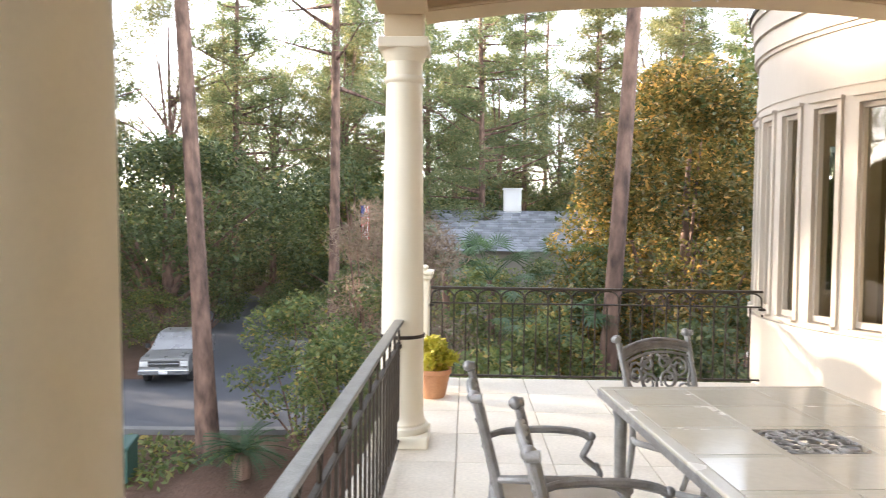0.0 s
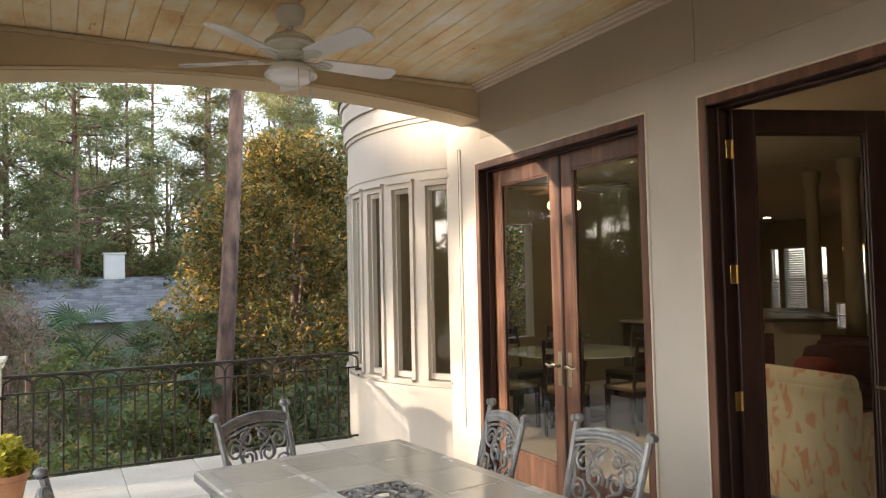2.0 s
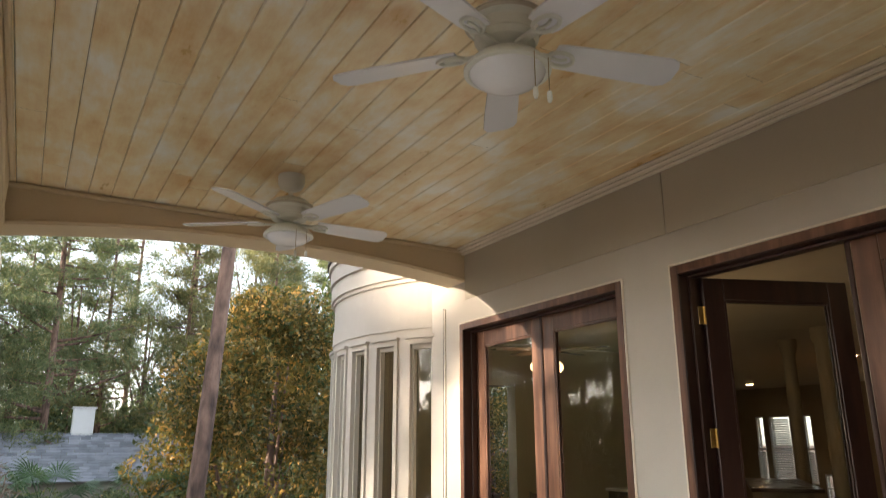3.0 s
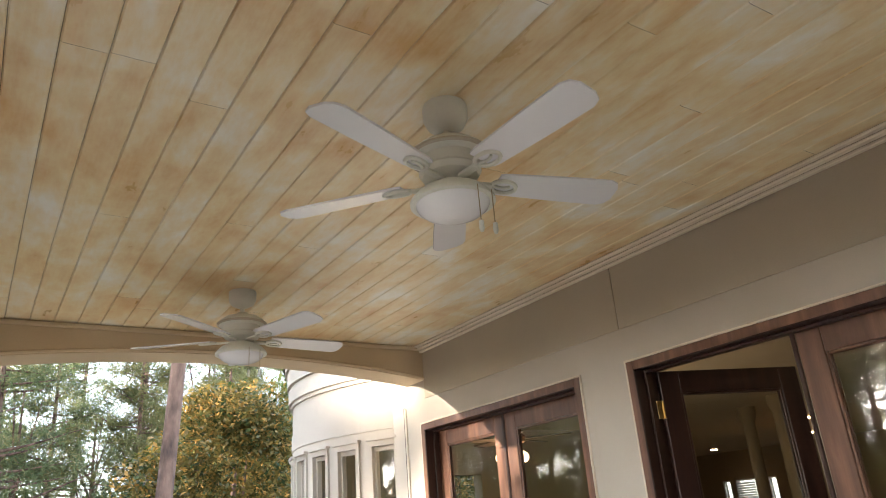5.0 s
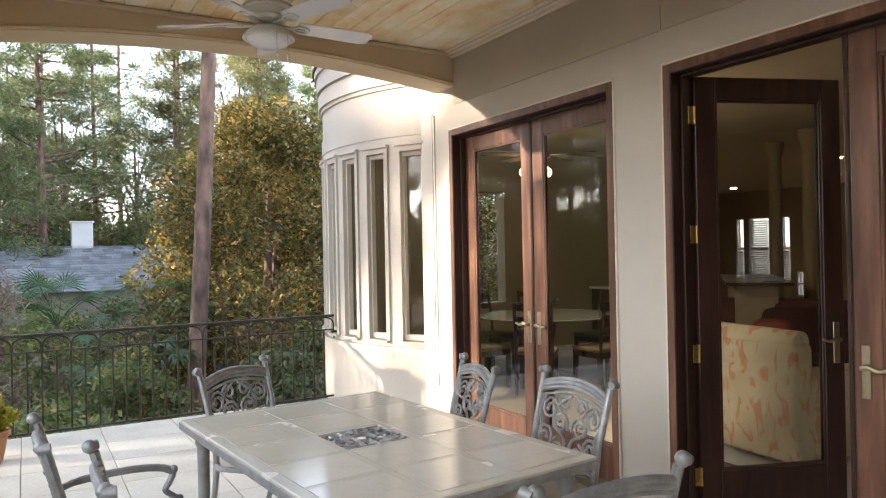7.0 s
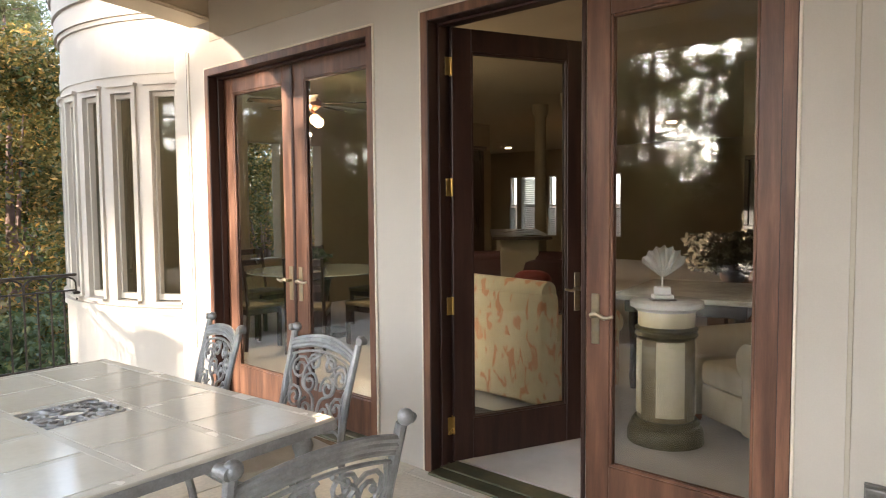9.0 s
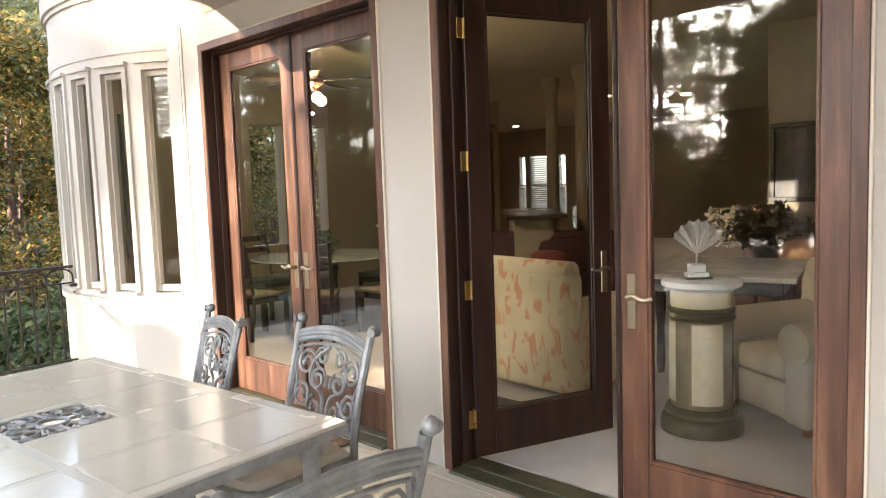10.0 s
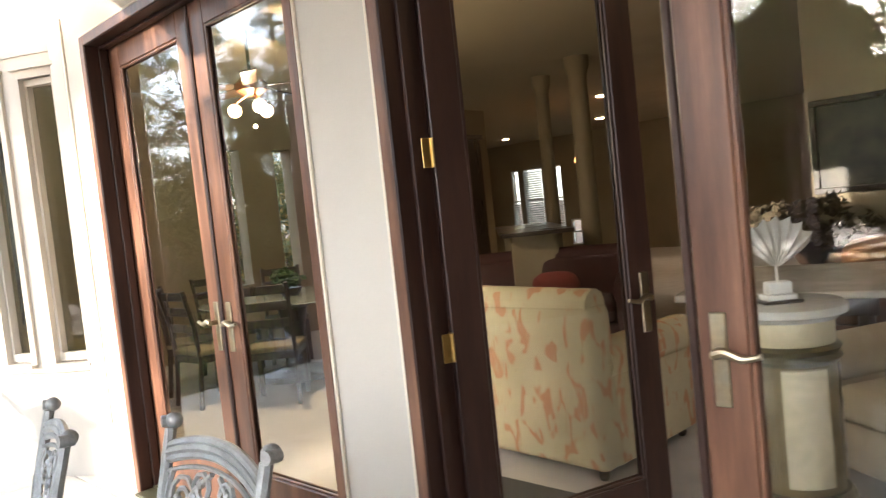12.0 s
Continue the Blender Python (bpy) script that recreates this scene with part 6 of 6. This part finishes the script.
c, q = blob_centers(rng, 30, 0.48, 0.48, 0.85, 1.15, 0.08, 0.14)
leafy("flowers", t, c, q, 1800, 0.09, 0.5, M_FLOWER, rng)

# east windows with blinds
for k, (y, y1, z0, z1) in enumerate(EAST):
    w = tagged(new("window_east_%d" % (k + 1)), ("narrow low pane beside the bar, added in place of a sun patch" if k == 2 else "window with white slatted blinds in the far room wall"), "window", "east windows", "structure")
    f = 0.035
    bm = bmesh.new()
    for a, b, c, d in ((y, y + f, z0, z1), (y1 - f, y1, z0, z1), (y + f, y1 - f, z0, z0 + f), (y + f, y1 - f, z1 - f, z1), (y + f, y1 - f, (z0 + z1) / 2 - 0.02, (z0 + z1) / 2 + 0.02)):
        box(bm, 17.52, 17.58, a, b, c, d)
    part("window_frame", bm, M_WHITE, w)
    p = part("pane", B(17.545, 17.551, y + f, y1 - f, z0 + f, z1 - f), M_GLASS, w)
    p.visible_shadow = False
    if k == 2:
        continue
    slat = None
    for j in range(27 if k == 4 else 13):
        z = z0 + 0.03 + j * 0.06
        if slat is None:
            slat = part("slat", B(-0.03, 0.03, y + 0.008, y1 - 0.008, -0.0015, 0.0015), M_BLIND, w)
            slat.matrix_basis = pose(17.46, 0, z, 0, 48, 0)
        else:
            o = new("slat", slat.data)
            o.parent, o.matrix_basis = w, pose(17.46, 0, z, 0, 48, 0)
# two round posts between the rooms
for x, y, r in ((8.98, 6.04, 0.105), (9.6, 6.98, 0.085)):
    t = thing("room_column", pose(x, y, 0), "round beige column between the rooms", "column", "room columns")
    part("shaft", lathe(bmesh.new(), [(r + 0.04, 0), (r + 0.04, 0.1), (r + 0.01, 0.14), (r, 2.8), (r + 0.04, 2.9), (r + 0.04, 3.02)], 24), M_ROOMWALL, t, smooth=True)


# breakfast table and chairs
t = thing("round_table", pose(5.5, 7.2, 0), "round glass-topped dining table on a dark pedestal", "table")
g = part("tabletop", lathe(bmesh.new(), [(0.0, 0.748), (0.82, 0.748), (0.83, 0.754), (0.82, 0.76), (0.0, 0.76)], 48), M_FROST, t, "thick greenish glass top")
part("pedestal", lathe(bmesh.new(), [(0.0, 0), (0.36, 0), (0.34, 0.05), (0.12, 0.1), (0.09, 0.4), (0.14, 0.65), (0.3, 0.70), (0.3, 0.745), (0.0, 0.745)], 24), M_DARKWOOD, t, smooth=True)


def side_chair(m):
    t = thing("dining_chair", m, "black wooden dining chair with olive upholstered seat", "chair", "chairs round the glass table")
    part("seat", B(-0.22, 0.22, -0.21, 0.22, 0.43, 0.475, 0.015, 2), M_SEAT, t, "olive upholstered seat")
    part("seat_rail", B(-0.21, 0.21, -0.20, 0.21, 0.37, 0.43, 0.004), M_DARKWOOD, t)
    for s in (-1, 1):
        part("front_leg", B(s * 0.17, s * 0.21, 0.17, 0.21, 0, 0.37, 0.003), M_DARKWOOD, t)
        bm = bmesh.new()
        tube(bm, [(s * 0.19, -0.23, 0), (s * 0.19, -0.19, 0.40), (s * 0.19, -0.22, 0.7), (s * 0.19, -0.28, 0.98)], 0.02, 6)
        part("back_post", bm, M_DARKWOOD, t)
    for z, y in ((0.93, -0.266), (0.80, -0.238), (0.66, -0.213)):
        part("back_slat", B(-0.18, 0.18, y - 0.008, y + 0.008, z - 0.035, z + 0.035, 0.004), M_DARKWOOD, t)
    return t


sc = side_chair(pose(5.5 - 0.62, 7.2 - 0.62, 0, 0, 0, -45))
for k, a in enumerate((-88, -125, -170, 2, 45, 95, 150)):
    r = 0.90
    copy_thing(sc, pose(5.5 + r * math.sin(radians(a)), 7.2 - r * math.cos(radians(a)), 0, 0, 0, a))
t = thing("table_plant", pose(5.5, 7.2, 0.76), "green plant with red flowers in a dark bowl", "plant")
part("bowl", lathe(bmesh.new(), [(0.0, 0.0), (0.07, 0.0), (0.12, 0.07), (0.11, 0.075), (0.0, 0.05)], 18), M_DARKWOOD, t, smooth=True)
c, q = blob_centers(rng, 12, 0.14, 0.14, 0.09, 0.22, 0.04, 0.08)
leafy("foliage", t, c, q, 500, 0.07, 0.35, M_PALM, rng)

# indoor fan light over the breakfast room
fan = thing("fan_light", pose(4.85, 6.45, 3.02), "copper ceiling fan with dark blades and lit globes", "ceiling fan")
part("downrod", tube(bmesh.new(), [(0, 0, 0), (0, 0, -0.42)], 0.014, 8), M_IRON, fan)
part("motor", lathe(bmesh.new(), [(0.0, -0.40), (0.08, -0.42), (0.13, -0.47), (0.12, -0.52), (0.06, -0.56), (0.0, -0.56)], 24), M_COPPER, fan, smooth=True)
for k in range(5):
    b = part("blade", B(0.14, 0.62, -0.06, 0.06, -0.005, 0.005, 0.004), M_DARKWOOD, fan)
    b.matrix_basis = pose(0, 0, -0.49, 0, 0, 72 * k + 20) @ pose(0, 0, 0, 10, 0, 0)
for k in range(3):
    a = radians(120 * k + 15)
    arm = part("lamp_arm", tube(bmesh.new(), [(0.04 * math.cos(a), 0.04 * math.sin(a), -0.55), (0.13 * math.cos(a), 0.13 * math.sin(a), -0.60)], 0.012, 8), M_COPPER, fan)
    part("globe", ball(bmesh.new(), (0.15 * math.cos(a), 0.15 * math.sin(a), -0.665), 0.055, 16, 10), M_GLOBE, arm, "lit frosted globe", smooth=True)
lt = bpy.data.lights.new("fan_lamp", "POINT")
lt.energy, lt.color, lt.shadow_soft_size = 13, (1.0, 0.74, 0.42), 0.015
new("fan_lamp", lt).location = (4.85, 6.45, 2.22)

# tall dark cabinet against the end wall, with a small lamp on the low chest beside it
t = thing("tall_cabinet", pose(9.95, 9.02, 0), "tall dark wooden cabinet against the beige wall", "cabinet")
part("carcass", B(-0.45, 0.45, -0.24, 0.26, 0.0, 2.45, 0.01), M_DARKWOOD, t)
part("cornice", B(-0.49, 0.49, -0.28, 0.26, 2.451, 2.53, 0.015, 2), M_DARKWOOD, t)
for sx in (-1, 1):
    for z0, z1 in ((0.12, 0.95), (1.02, 2.38)):
        d = part("door", B(sx * 0.012, sx * 0.43, -0.262, -0.241, z0, z1, 0.006), M_DARKWOOD, t)
        part("knob", ball(bmesh.new(), (sx * 0.05, -0.275, (z0 + z1) / 2), 0.016, 8, 6), M_BRONZE, d, "small brass knob")
t = thing("low_chest", pose(8.7, 9.03, 0), "low dark wooden chest against the beige wall", "chest")
part("carcass", B(-0.6, 0.6, -0.22, 0.24, 0.06, 0.88, 0.008), M_DARKWOOD, t)
part("top", B(-0.64, 0.64, -0.26, 0.26, 0.881, 0.92, 0.01, 2), M_MARBLE, t, "pale marble top")
for sx in (-1, 1):
    for sy in (-0.18, 0.18):
        part("foot", B(sx * 0.52, sx * 0.58, sy - 0.03, sy + 0.03, 0.0, 0.06, 0.004), M_DARKWOOD, t)
for k in range(3):
    part("drawer", B(-0.57 + 0.385 * k, -0.20 + 0.385 * k, -0.236, -0.221, 0.12, 0.84, 0.005), M_DARKWOOD, t)

# amber pendant in the far room
t = thing("pendant_lamp", pose(12.4, 8.16, 3.02), "small lit amber pendant lamp on a thin rod", "pendant lamp")
part("rod", tube(bmesh.new(), [(0, 0, 0), (0, 0, -0.86)], 0.01, 6), M_IRON, t)
part("shade", lathe(bmesh.new(), [(0.02, -0.84), (0.07, -0.86), (0.15, -0.94), (0.17, -1.02), (0.12, -1.06), (0.0, -1.07)], 24), M_AMBER, t, "glowing amber glass shade", smooth=True)

# recessed downlights
for k, (x, y) in enumerate(((4.9, 1.2), (11.8, 10.0), (12.2, 7.6), (15.9, 12.5), (13.3, 6.6), (7.0, 0.6), (15.2, 9.4))):
    t = thing("downlight", pose(x, y, 3.02), "recessed ceiling downlight with warm lens", "downlight", "downlights")
    part("trim", lathe(bmesh.new(), [(0.08, -0.002), (0.115, -0.002), (0.115, -0.010), (0.08, -0.010)], 24), M_WHITE, t)
    part("lens", lathe(bmesh.new(), [(0.0, -0.012), (0.078, -0.012), (0.078, -0.03), (0.0, -0.034)], 20), M_DOWN, t, "warm lit lens")
    if k in (0, 1, 2, 3, 4):
        sp = bpy.data.lights.new("downlight_lamp", "SPOT")
        sp.energy, sp.color, sp.spot_size, sp.spot_blend, sp.shadow_soft_size = (9 if k == 0 else 26), (1.0, 0.76, 0.48), radians(110), 0.8, 0.05
        o = new("downlight_lamp", sp)
        o.location = (x, y, 3.00)

t = thing("outlet_cover", pose(WX, 1.06, 0.45), "grey weatherproof outlet cover on the stucco wall", "outlet")
part("back_plate", B(-0.012, 0.0, -0.042, 0.042, -0.06, 0.06, 0.003), M_RAIL, t)
part("flap", B(-0.035, -0.0121, -0.034, 0.034, -0.05, 0.05, 0.006, 2), M_RAIL, t)
M_MAT = noise_mat("dark_mat", (0.035, 0.04, 0.045), (0.06, 0.065, 0.07), 8, 0.95, fine=300, bump=0.3)
M_COIR = noise_mat("coir", (0.16, 0.10, 0.055), (0.24, 0.16, 0.09), 10, 0.95, fine=420, bump=0.6)
tagged(part("doormat", B(2.72, 3.18, 3.95, 4.85, 0.004, 0.022, 0.006), M_COIR), "brown coir doormat on the stone tiles", "mat")
tagged(part("door_mat", B(3.72, 4.40, 3.42, 4.30, 0.001, 0.010, 0.003), M_MAT), "dark grey mat on the pale carpet", "mat")


# ---------- stone floor, tile by tile ----------
S = 0.61
base = None
nx, ny = 7, 17
for i in range(nx):
    for j in range(ny):
        x0, y0 = -0.50 + S * i, 7.62 - S * (j + 1)
        x1, y1 = min(x0 + S, WX), y0 + S
        if x1 - x0 < 0.03 or y1 < PS + 0.1:
            continue
        full = x1 - x0 > S - 0.001
        if full and base is not None:
            o = new("tile", base.data)
            o.parent, o.location = floor, (x0, y0, 0)
            continue
        ob = part("tile", B(0.003, x1 - x0 - 0.003, 0.003, S - 0.003, -0.012, 0.0, 0.003), M_TILE, floor)
        ob.location = (x0, y0, 0)
        if full:
            base = ob
